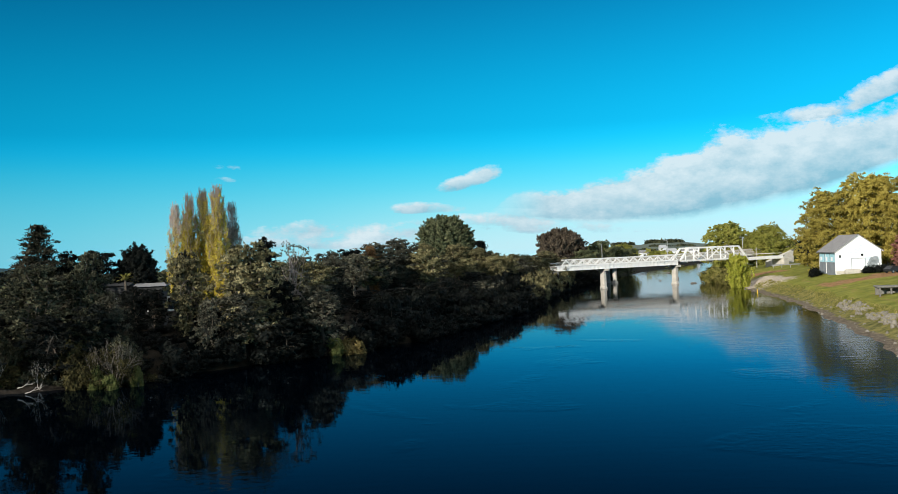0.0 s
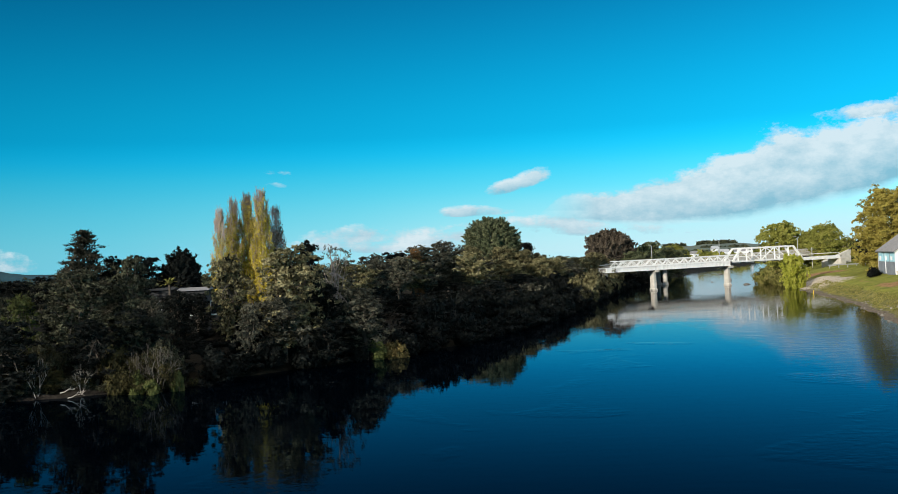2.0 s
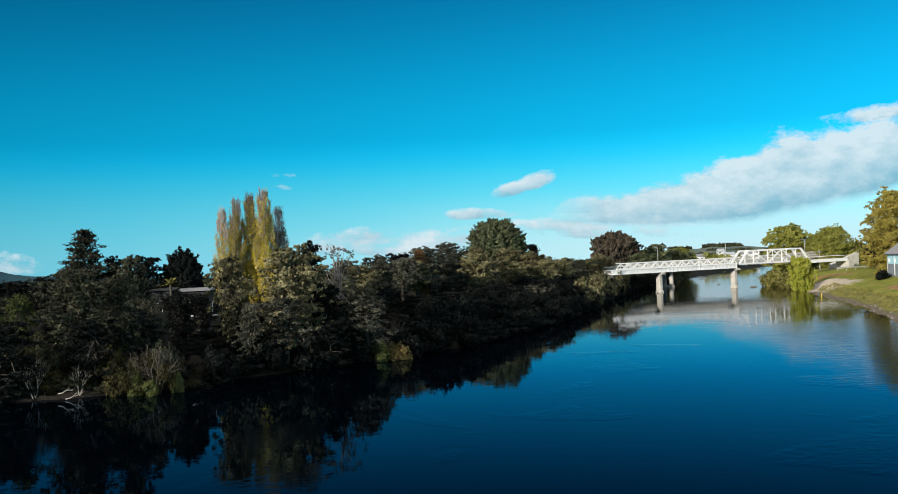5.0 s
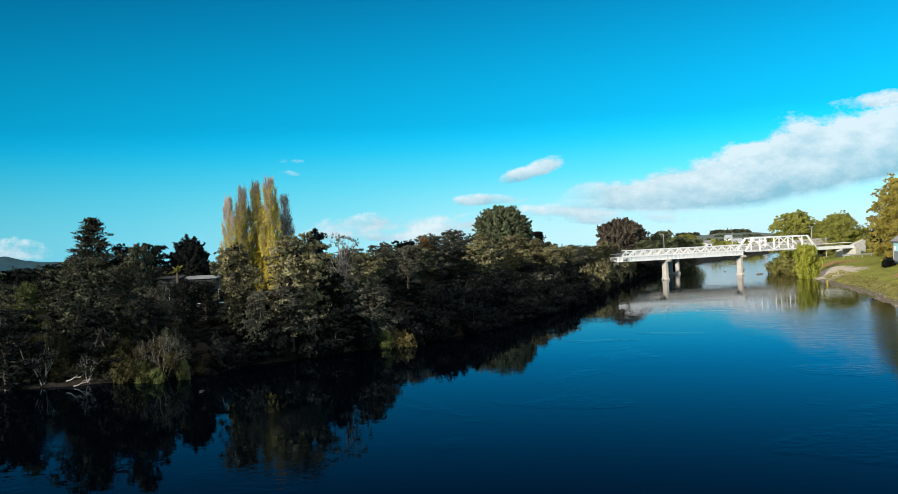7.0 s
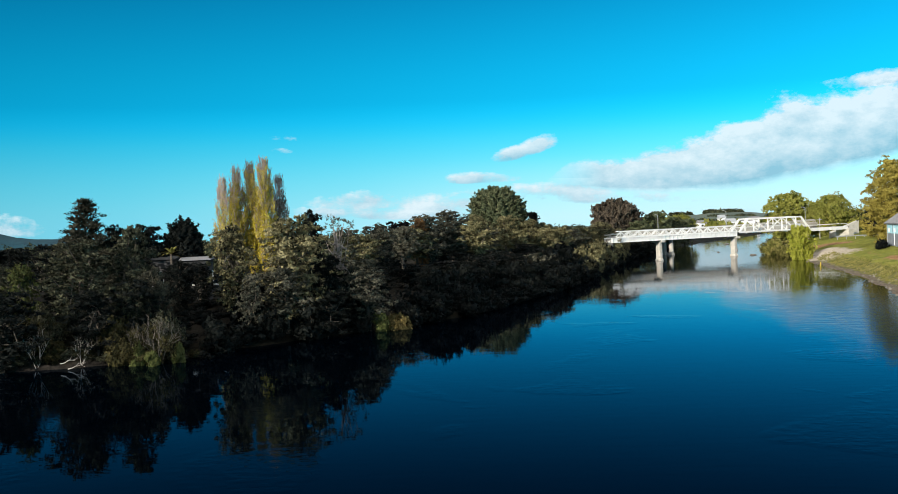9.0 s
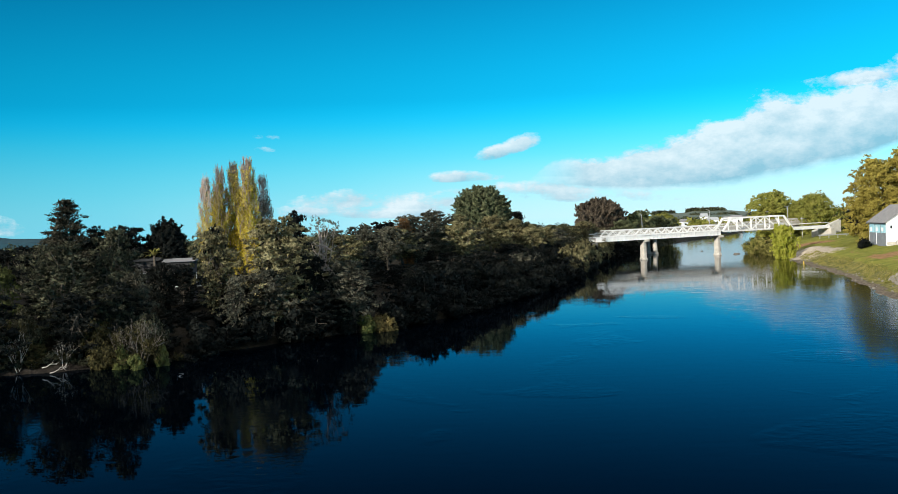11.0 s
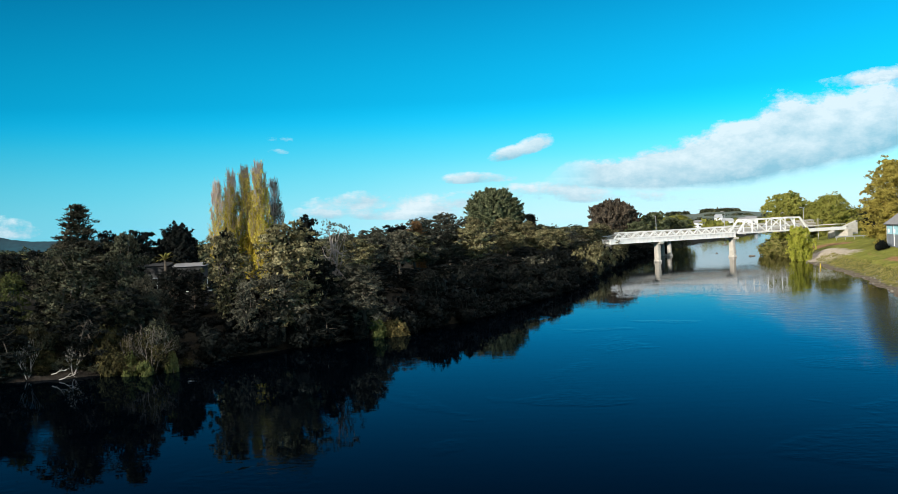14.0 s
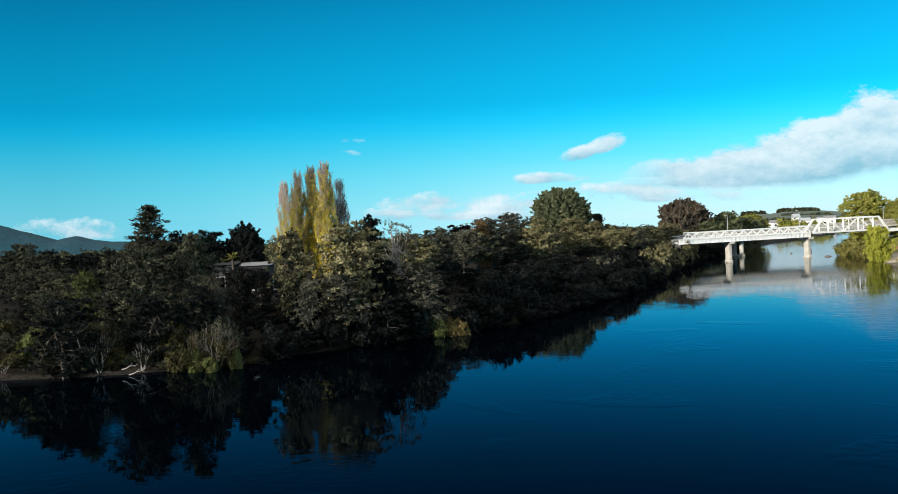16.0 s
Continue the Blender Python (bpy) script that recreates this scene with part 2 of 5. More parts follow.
WHITE_STEEL = noisy("white_steel", (0.70, 0.70, 0.68), (0.88, 0.87, 0.84), 0.9, 0.55, 0.1)
CONCRETE = noisy("concrete", (0.34, 0.32, 0.28), (0.56, 0.53, 0.47), 0.8, 0.85, 0.25)
CONCRETE_DARK = noisy("concrete_dark", (0.10, 0.095, 0.085), (0.22, 0.21, 0.19), 0.8, 0.9, 0.3)
GALVANISED = noisy("galvanised", (0.34, 0.35, 0.36), (0.52, 0.53, 0.54), 2.0, 0.5, 0.05, metal=0.4)
WHITE_WALL = noisy("white_wall", (0.70, 0.71, 0.72), (0.86, 0.86, 0.85), 0.6, 0.8, 0.1)
GREY_WALL = noisy("grey_wall", (0.13, 0.15, 0.17), (0.22, 0.24, 0.26), 0.6, 0.8, 0.1)
DARK_WALL = noisy("dark_wall", (0.02, 0.022, 0.024), (0.05, 0.05, 0.05), 0.8, 0.8, 0.1)
ROOF_GREY = noisy("roof_grey", (0.17, 0.17, 0.18), (0.26, 0.255, 0.25), 0.7, 0.6, 0.1)
MURAL_BLUE = noisy("mural_blue", (0.20, 0.46, 0.56), (0.45, 0.68, 0.74), 1.3, 0.75, 0.1)
MURAL_PALE = noisy("mural_pale", (0.48, 0.66, 0.72), (0.68, 0.78, 0.80), 1.5, 0.75, 0.1)
GABLE_GREY = noisy("gable_grey", (0.20, 0.24, 0.26), (0.38, 0.42, 0.44), 2.0, 0.75, 0.1)
ROCK = noisy("rock", (0.10, 0.092, 0.075), (0.28, 0.26, 0.22), 1.2, 0.9, 0.5)
DARK_PAINT = noisy("dark_paint", (0.012, 0.013, 0.015), (0.03, 0.032, 0.035), 2.0, 0.35, 0.05)
YELLOW_PAINT = noisy("yellow_paint", (0.60, 0.42, 0.03), (0.75, 0.56, 0.06), 2.0, 0.6, 0.05)
FIELD = noisy("field", (0.06, 0.09, 0.075), (0.13, 0.15, 0.11), 0.02, 0.95, 0.0, fine=0.2)
HILL = noisy("hill", (0.003, 0.030, 0.046), (0.008, 0.050, 0.070), 0.01, 0.95, 0.0, fine=0.08)
GLASS_DARK, _n, _l, _b = material("glass_dark", 0.08, spec=0.6)
_b.inputs["Base Color"].default_value = (0.01, 0.014, 0.018, 1)


def water_material():
    m, n, l, b = material("river_water", 0.015, spec=0.5)
    pos = wire(n, l, "ShaderNodeNewGeometry").outputs["Position"]
    deep = wire(n, l, "ShaderNodeTexNoise", (("Vector", pos), ("Scale", 0.03), ("Detail", 3.0))).outputs[0]
    mix = wire(n, l, "ShaderNodeMix", ((0, deep), (6, (0.0001, 0.0004, 0.001, 1)), (7, (0.0001, 0.0008, 0.002, 1))), data_type="RGBA").outputs[2]
    body = wire(n, l, "ShaderNodeBsdfDiffuse", ((0, mix),))
    gloss = wire(n, l, "ShaderNodeBsdfGlossy", ((0, (0.60, 0.76, 1.0, 1)),))
    # long lazy swirls, with patches of finer ripple
    mp = wire(n, l, "ShaderNodeMapping", (("Vector", pos), ("Scale", (0.22, 1.1, 1)), ("Rotation", (0, 0, radians(12))))).outputs[0]
    w1 = wire(n, l, "ShaderNodeTexNoise", (("Vector", mp), ("Scale", 1.0), ("Detail", 3.0), ("Distortion", 0.8))).outputs[0]
    mp2 = wire(n, l, "ShaderNodeMapping", (("Vector", pos), ("Scale", (0.8, 1.0, 1)))).outputs[0]
    w2 = wire(n, l, "ShaderNodeTexNoise", (("Vector", mp2), ("Scale", 1.5), ("Detail", 3.0))).outputs[0]
    patch = wire(n, l, "ShaderNodeTexNoise", (("Vector", pos), ("Scale", 0.06), ("Detail", 3.0), ("Distortion", 1.2))).outputs[0]
    amt = wire(n, l, "ShaderNodeMapRange", ((0, patch), (1, 0.56), (2, 0.62), (3, 0.0), (4, 2.6))).outputs[0]
    yy = wire(n, l, "ShaderNodeSeparateXYZ", ((0, pos),)).outputs[1]
    run = wire(n, l, "ShaderNodeMapRange", ((0, yy), (1, 120.0), (2, 240.0), (3, 0.45), (4, 0.75))).outputs[0]
    xx = wire(n, l, "ShaderNodeSeparateXYZ", ((0, pos),)).outputs[0]
    shallow = wire(n, l, "ShaderNodeMapRange", ((0, xx), (1, 26.0), (2, 50.0), (3, 0.0), (4, 4.5))).outputs[0]
    near = wire(n, l, "ShaderNodeMapRange", ((0, yy), (1, 118.0), (2, 150.0), (3, 1.0), (4, 0.08))).outputs[0]
    shallow = wire(n, l, "ShaderNodeMath", ((0, shallow), (1, near)), operation="MULTIPLY").outputs[0]
    run = wire(n, l, "ShaderNodeMath", ((0, run), (1, shallow)), operation="ADD").outputs[0]
    w1 = wire(n, l, "ShaderNodeMath", ((0, w1), (1, run)), operation="MULTIPLY").outputs[0]
    amt = wire(n, l, "ShaderNodeMath", ((0, run), (1, 0.7), (2, amt)), operation="MULTIPLY_ADD").outputs[0]
    h2 = wire(n, l, "ShaderNodeMath", ((0, w2), (1, amt)), operation="MULTIPLY").outputs[0]
    h = wire(n, l, "ShaderNodeMath", ((0, h2), (1, 0.6), (2, w1)), operation="MULTIPLY_ADD").outputs[0]
    bp = wire(n, l, "ShaderNodeBump", (("Height", h), ("Strength", 0.32), ("Distance", 0.02))).outputs[0]
    far = wire(n, l, "ShaderNodeMapRange", ((0, yy), (1, 60.0), (2, 230.0), (3, 0.012), (4, 0.016))).outputs[0]
    l.new(wire(n, l, "ShaderNodeMath", ((0, shallow), (1, 0.035), (2, far)), operation="MULTIPLY_ADD").outputs[0], gloss.inputs["Roughness"])
    l.new(bp, gloss.inputs["Normal"])
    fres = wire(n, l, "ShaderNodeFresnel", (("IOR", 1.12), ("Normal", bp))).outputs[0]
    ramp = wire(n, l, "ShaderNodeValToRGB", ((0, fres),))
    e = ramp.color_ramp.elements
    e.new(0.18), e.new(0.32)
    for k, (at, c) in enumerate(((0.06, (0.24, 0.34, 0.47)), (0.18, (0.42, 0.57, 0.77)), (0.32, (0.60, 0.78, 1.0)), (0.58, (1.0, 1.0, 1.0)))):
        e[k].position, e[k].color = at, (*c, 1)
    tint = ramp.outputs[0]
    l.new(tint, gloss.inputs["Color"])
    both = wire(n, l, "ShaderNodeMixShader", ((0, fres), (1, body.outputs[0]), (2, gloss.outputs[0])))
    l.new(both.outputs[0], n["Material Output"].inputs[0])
    return m


WATER = water_material()


def ground_material():
    """Lawn, rough bank grass, shingle and fallen leaves darkened as shade, by the zone stored on the sheet."""
    m, n, l, b = material("ground", 0.95, spec=0.1)
    pos = wire(n, l, "ShaderNodeNewGeometry").outputs["Position"]

    def mott(scale, c1, c2):
        t = wire(n, l, "ShaderNodeTexNoise", (("Vector", pos), ("Scale", scale), ("Detail", 6.0), ("Roughness", 0.65))).outputs[0]
        r = wire(n, l, "ShaderNodeMapRange", ((0, t), (1, 0.35), (2, 0.65))).outputs[0]
        return wire(n, l, "ShaderNodeMix", ((0, r), (6, (*c1, 1)), (7, (*c2, 1))), data_type="RGBA").outputs[2], t

    lawn, f1 = mott(0.35, (0.12, 0.135, 0.02), (0.235, 0.23, 0.045))
    rough, f2 = mott(0.8, (0.07, 0.075, 0.02), (0.24, 0.21, 0.07))
    shingle, f3 = mott(1.6, (0.07, 0.055, 0.04), (0.20, 0.165, 0.12))
    # fallen leaves, near-black: shade under the left bank's trees is put into this colour
    shade_litter, f4 = mott(0.7, (0.006, 0.005, 0.003), (0.018, 0.015, 0.009))
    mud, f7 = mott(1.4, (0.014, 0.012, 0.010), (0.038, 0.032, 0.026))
    sand, f6 = mott(1.2, (0.36, 0.30, 0.23), (0.55, 0.48, 0.39))
    earth, f5 = mott(0.9, (0.20, 0.11, 0.05), (0.33, 0.19, 0.09))

    def zone(name):
        a = wire(n, l, "ShaderNodeAttribute", attribute=name).outputs["Fac"]
        j = wire(n, l, "ShaderNodeTexNoise", (("Vector", pos), ("Scale", 0.9), ("Detail", 5.0))).outputs[0]
        s = wire(n, l, "ShaderNodeMath", ((0, j), (1, 0.7), (2, a)), operation="MULTIPLY_ADD").outputs[0]
        return wire(n, l, "ShaderNodeMapRange", ((0, s), (1, 0.70), (2, 0.98))).outputs[0]

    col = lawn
    for name, c in (("earth", earth), ("rough", rough), ("shingle", shingle), ("sand", sand), ("shade_litter", shade_litter), ("mud", mud)):
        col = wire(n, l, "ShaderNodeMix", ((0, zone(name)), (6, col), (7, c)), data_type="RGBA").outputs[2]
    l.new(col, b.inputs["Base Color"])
    fine = wire(n, l, "ShaderNodeTexNoise", (("Vector", pos), ("Scale", 5.0), ("Detail", 5.0))).outputs[0]
    bp = wire(n, l, "ShaderNodeBump", (("Height", fine), ("Strength", 0.6), ("Distance", 0.2))).outputs[0]
    l.new(bp, b.inputs["Normal"])
    return m


GROUND = ground_material()


# ---------------------------------------------------------------- mesh helpers
class Shape:
    """Collects vertices and faces for one mesh."""

    def __init__(self):
        self.v, self.f = [], []

    def add(self, verts, faces):
        k = len(self.v)
        self.v += [tuple(p) for p in verts]
        self.f += [tuple(i + k for i in f) for f in faces]
        return self

    def box(self, cx, cy, cz, sx, sy, sz, m=None, bevel=0.0):
        """A block with chamfered upright edges and rims where bevel is given."""
        m = m or Matrix.Identity(4)
        x, y, z, b = sx / 2, sy / 2, sz / 2, min(bevel, sx / 2.2, sy / 2.2, sz / 2.2)
        if b <= 0:
            c = [(i * x, j * y, k * z) for k in (-1, 1) for i, j in ((-1, -1), (1, -1), (1, 1), (-1, 1))]
            f = [(3, 2, 1, 0), (4, 5, 6, 7)] + [(i, (i + 1) % 4, 4 + (i + 1) % 4, 4 + i) for i in range(4)]
        else:
            def ring(d, h):
                return [(-x + d, -y, h), (x - d, -y, h), (x, -y + d, h), (x, y - d, h), (x - d, y, h), (-x + d, y, h), (-x, y - d, h), (-x, -y + d, h)]

            def inner(h):
                return [(px * (x - b) / x, py * (y - b) / y, h) for px, py, _ in ring(b, h)]
            c = inner(-z) + ring(b, -z + b) + ring(b, z - b) + inner(z)
            f = [tuple(range(7, -1, -1)), tuple(range(24, 32))]
            f += [(r * 8 + i, r * 8 + (i + 1) % 8, r * 8 + 8 + (i + 1) % 8, r * 8 + 8 + i) for r in range(3) for i in range(8)]
        return self.add([m @ Vector((cx + px, cy + py, cz + pz)) for px, py, pz in c], f)

    def tube(self, a, b, r0, r1=None, n=6, cap=True):
        a, b = Vector(a), Vector(b)
        d = (b - a).normalized()
        s = d.orthogonal().normalized()
        t = d.cross(s)
        r1 = r0 if r1 is None else r1
        c = [p + (s * math.cos(2 * math.pi * i / n) + t * math.sin(2 * math.pi * i / n)) * r for p, r in ((a, r0), (b, r1)) for i in range(n)]
        f = [(i, (i + 1) % n, n + (i + 1) % n, n + i) for i in range(n)]
        if cap:
            f += [tuple(range(n - 1, -1, -1)), tuple(range(n, 2 * n))]
        return self.add(c, f)

    def beam(self, a, b, w, h, bevel=0.0):
        """A straight bar of w across and h high from a to b."""
        a, b = Vector(a), Vector(b)
        d = b - a
        q = d.to_track_quat("X", "Z").to_matrix().to_4x4()
        return self.box(0, 0, 0, d.length, w, h, Matrix.Translation((a + b) / 2) @ q, bevel)

    def mesh(self, name, mat, smooth=False):
        me = bpy.data.meshes.new(name)
        me.from_pydata([tuple(p) for p in self.v], [], self.f)
        me.materials.append(mat)
        if smooth:
            me.polygons.foreach_set("use_smooth", [True] * len(me.polygons))
        me.update()
        return me


def part(name, shape, mat, parent=None, label="", smooth=False):
    ob = new(name, shape.mesh(name, mat, smooth))
    ob.parent = parent
    if label:
        ob["label"] = label
    return ob


def leaves_mesh(name, verts, mat):
    """A mesh of loose pointed leaves from an array of n x 3 x 3."""
    n = len(verts)
    me = bpy.data.meshes.new(name)
    me.vertices.add(3 * n)
    me.vertices.foreach_set("co", verts.reshape(-1).astype(np.float32))
    me.loops.add(3 * n)
    me.loops.foreach_set("vertex_index", np.arange(3 * n, dtype=np.int32))
    me.polygons.add(n)
    me.polygons.foreach_set("loop_start", np.arange(0, 3 * n, 3, dtype=np.int32))
    me.materials.append(mat)
    me.update(calc_edges=True)
    return me


# ---------------------------------------------------------------- land and water
LEFT_Y = (-900, -200, 0, 40, 60, 80, 85.2, 86.2, 90, 100, 113, 122, 139, 171, 215, 280, 340, 420, 600, 1500)
LEFT_X = (-150, -150, -150, -105, -82, -66, -56, -45, -34, -26, -13, -6, 1, 12, 22, 39, 60, 95, 200, 900)
RIGHT_Y = (-900, -200, 0, 70, 90, 105, 127, 170, 211, 239, 266, 330, 420, 600, 1500)
RIGHT_X = (20, 24, 30, 39, 43.6, 47.7, 53, 63, 69, 74.5, 77, 100, 140, 260, 1000)


def shore_left(y):
    return np.interp(y, LEFT_Y, LEFT_X)


def shore_right(y):
    return np.interp(y, RIGHT_Y, RIGHT_X)


def land(x, y):
    """Height of the ground, and the distances from the two shores (positive on land)."""
    x, y = np.asarray(x, float), np.asarray(y, float)
    wig = 0.7 * np.sin(y * 0.31 + 1.0) + 0.5 * np.sin(y * 0.83)
    sl = np.hypot(1.0, (shore_left(y + 2) - shore_left(y - 2)) / 4)
    sr = np.hypot(1.0, (shore_right(y + 2) - shore_right(y - 2)) / 4)
    dl, dr = (shore_left(y) + wig - x) / sl, (x - shore_right(y) - 0.5 * wig) / sr
    zl = np.interp(dl, (-12, 0, 0.8, 4, 10, 25, 60, 200), (-2.5, 0, 0.6, 1.4, 2.4, 3.4, 4.2, 4.5))
    zr = np.interp(dr, (-12, 0, 2.4, 3.4, 5.6, 8, 13, 18, 40, 200), (-2.5, 0, 0.35, 0.7, 2.0, 2.5, 3.2, 4.0, 4.6, 5.0))
    z = np.maximum(zl, zr)
    onland = np.clip(np.maximum(dl, dr) / 10, 0, 1)
    z = z + onland * (0.25 * np.sin(x * 0.21) * np.sin(y * 0.17 + 2) + 0.12 * np.sin(x * 0.7 + y * 0.5))
    r = np.hypot(x, y)
    z = z - np.clip(r - 450, 0, None) * 0.0105
    return z, dl, dr


def axis(lo, hi, step, far, grow=1.22):
    mid = list(np.arange(lo, hi + step / 2, step))
    a, b, s = [lo], [hi], step
    while b[-1] < far:
        s *= grow
        a.append(a[-1] - s)
        b.append(b[-1] + s)
    return np.array(a[:0:-1] + mid + b[1:])


def build_ground():
    xs, ys = axis(-110, 125, 1.25, 4200), axis(55, 330, 1.6, 4200)
    X, Y = np.meshgrid(xs, ys)
    Z, dl, dr = land(X, Y)
    co = np.stack([X, Y, Z], -1).reshape(-1, 3)
    w, h = len(xs), len(ys)
    i = (np.arange(h - 1)[:, None] * w + np.arange(w - 1)).reshape(-1)
    faces = np.stack([i, i + 1, i + w + 1, i + w], 1)
    me = bpy.data.meshes.new("ground")
    me.from_pydata(co.tolist(), [], faces.tolist())
    me.materials.append(GROUND)
    me.polygons.foreach_set("use_smooth", [True] * len(me.polygons))
    zones = {
        "shade_litter": 1.0 * (dl > -5) * np.clip((150 + np.maximum(Y - 300, 0) - dl) / 20, 0, 1) * np.clip((3000 - Y) / 60, 0, 1),
        "shingle": np.clip((2.1 - dr) / 1.0, 0, 1) * (dr > -8),
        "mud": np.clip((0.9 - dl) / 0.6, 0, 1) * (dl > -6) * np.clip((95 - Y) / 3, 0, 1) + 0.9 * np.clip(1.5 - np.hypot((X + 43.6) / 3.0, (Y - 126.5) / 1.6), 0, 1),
        "sand": np.clip(1.5 - np.hypot((X - 76.0) / 5.0, (Y - 224) / 16), 0, 1),
        "rough": np.clip((5.8 - dr) / 1.4, 0, 1) * (dr > -8) * 0.85 + 0.9 * (dl > 110),
        "earth": np.clip(1.3 - np.hypot((X - 90) / 7, (Y - 185) / 4), 0, 1) + np.clip(1.2 - np.hypot((X - 85) / 6, (Y - 246) / 11), 0, 1)
        + np.clip(2.0 - np.hypot((X - 80) / 6.0, (Y - 177) / 4), 0, 1) + 0.62 * np.clip(1 - np.abs(dr - 8.6) / 1.2, 0, 1) * (Y > 110) * (Y < 200),
    }
    for k, z in zones.items():
        a = me.attributes.new(k, "FLOAT", "POINT")
        a.data.foreach_set("value", np.clip(z, 0, 1).reshape(-1).astype(np.float32))
    tagged(new("ground", me), "river banks of lawn, rough grass, shingle and fallen leaves darkened as shade", "ground", kind="structure")
    s = Shape().add([(-420, -420, 0), (420, -420, 0), (420, 640, 0), (-420, 640, 0)], [(0, 1, 2, 3)])
    tagged(part("river", s, WATER), "calm dark blue river with slow swirls", "water", kind="structure")


build_ground()


def gz(x, y):
    return float(land(x, y)[0])


def build_hills():
    """A far range of blue hills beyond the left bank."""
    prof_x = (-2300, -2050, -1900, -1760, -1647, -1590, -1541, -1480, -1450, -1417, -1370, -1313, -1200, -1000)
    prof_z = (60, 95, 80, 96, 72, 54, 42, 24, 29, 33, 20, 12, 8, 0)
    s = Shape()
    xs = np.arange(-2300, -1000, 10.0)
    for j, (y, k) in enumerate(((2380, 0.0), (2440, 0.55), (2500, 1.0), (2700, 0.0))):
        for x in xs:
            s.v.append((x, y, -34.0 + max(0.0, k * (34.0 + np.interp(x, prof_x, prof_z) + 1.6 * noise.noise((x * 0.02, j, 0)) + 1.1 * noise.noise((x * 0.09, j, 3))))))
    n = len(xs)
    s.f = [(j * n + i, j * n + i + 1, (j + 1) * n + i + 1, (j + 1) * n + i) for j in range(3) for i in range(n - 1)]
    tagged(part("hill_range", s, HILL, smooth=True), "distant blue-green wooded hill range", "hills", kind="structure")


build_hills()


def build_far_rise():
    """Low farmed hills beyond the bridges."""
    prof_x = (120, 170, 205, 228, 250, 262, 300, 325, 360, 420, 520)
    prof_z = (-6, 3.5, 7.5, 10.5, 9.0, 12.0, 11.6, 8.0, 7.0, 6.5, 2)
    s = Shape()
    xs = np.arange(120, 521, 8.0)
    for j, (y, k) in enumerate(((960, 0.2), (1080, 0.7), (1200, 1.0), (1320, 0.9), (1500, 0.2))):
        for x in xs:
            s.v.append((x * y / 1200, y, -8 + k * (8 + np.interp(x, prof_x, prof_z)) + 1.2 * noise.noise((x * 0.03, j * 0.7, 7))))
    n = len(xs)
    s.f = [(j * n + i, j * n + i + 1, (j + 1) * n + i + 1, (j + 1) * n + i) for j in range(4) for i in range(n - 1)]
    tagged(part("far_rise", s, FIELD, smooth=True), "distant low hills of dry green fields", "hills", kind="structure")


build_far_rise()


# ---------------------------------------------------------------- trees
def leaf_points(rng, centres, outward, per, spread, size, aspect=0.5, up=0.0, wild=0.9, shingled=False):
    """Rhombic leaves in clumps round the centres, pointing outward or upward, or lying over one another like shingles."""
    c, o = np.repeat(centres, per, 0), np.repeat(outward, per, 0)
    n = len(c)
    p = c + rng.normal(0, 1, (n, 3)) * spread
    a = o * 0.6 + rng.normal(0, wild * 0.6, (n, 3)) + np.array((0, 0, up))
    a /= np.linalg.norm(a, axis=1, keepdims=True) + 1e-9
    if shingled:
        face = o + rng.normal(0, 0.34, (n, 3))
        a = np.cross(face, rng.normal(0, 1, (n, 3)))
        a /= np.linalg.norm(a, axis=1, keepdims=True) + 1e-9
        s = np.cross(face, a)
    else:
        s = np.cross(a, rng.normal(0, 1, (n, 3)))
    s /= np.linalg.norm(s, axis=1, keepdims=True) + 1e-9
    L = size * rng.uniform(0.6, 1.35, (n, 1))
    w = s * L * aspect * 0.62
    return np.stack([p + w, p + a * L, p - w], 1)


def plumes(rng, base, axis, per, length, radius, leaf, aspect=0.55, coherent=1.0):
    """Tapering sprays of leaves that run from each base along its axis, their leaves facing outward."""
    ax = axis / (np.linalg.norm(axis, axis=1, keepdims=True) + 1e-9)
    k = len(base)
    ln, rd = length * rng.uniform(0.6, 1.3, k), radius * rng.uniform(0.7, 1.3, k)
    b, a, ln, rd = (np.repeat(v, per, 0) for v in (base, ax, ln, rd))
    n = len(b)
    t = rng.uniform(0, 1, (n, 1)) ** 0.8
    side = np.cross(a, rng.normal(0, 1, (n, 3)))
    side /= np.linalg.norm(side, axis=1, keepdims=True) + 1e-9
    p = b + a * ln[:, None] * t + side * rd[:, None] * (1 - 0.8 * t) * rng.uniform(0.55, 1.1, (n, 1))
    face = side * 0.75 + a * coherent + rng.normal(0, 0.3, (n, 3))
    d = np.cross(face, np.cross(a + rng.normal(0, 0.5, (n, 3)), face))
    d /= np.linalg.norm(d, axis=1, keepdims=True) + 1e-9
    s = np.cross(face, d)
    s /= np.linalg.norm(s, axis=1, keepdims=True) + 1e-9
    L = leaf * rng.uniform(0.6, 1.35, (n, 1))
    w = s * L * aspect * 0.62
    return np.stack([p + w, p + d * L, p - w], 1)


def ball(rng, n):
    v = rng.normal(0, 1, (n, 3))
    return v / np.linalg.norm(v, axis=1, keepdims=True)


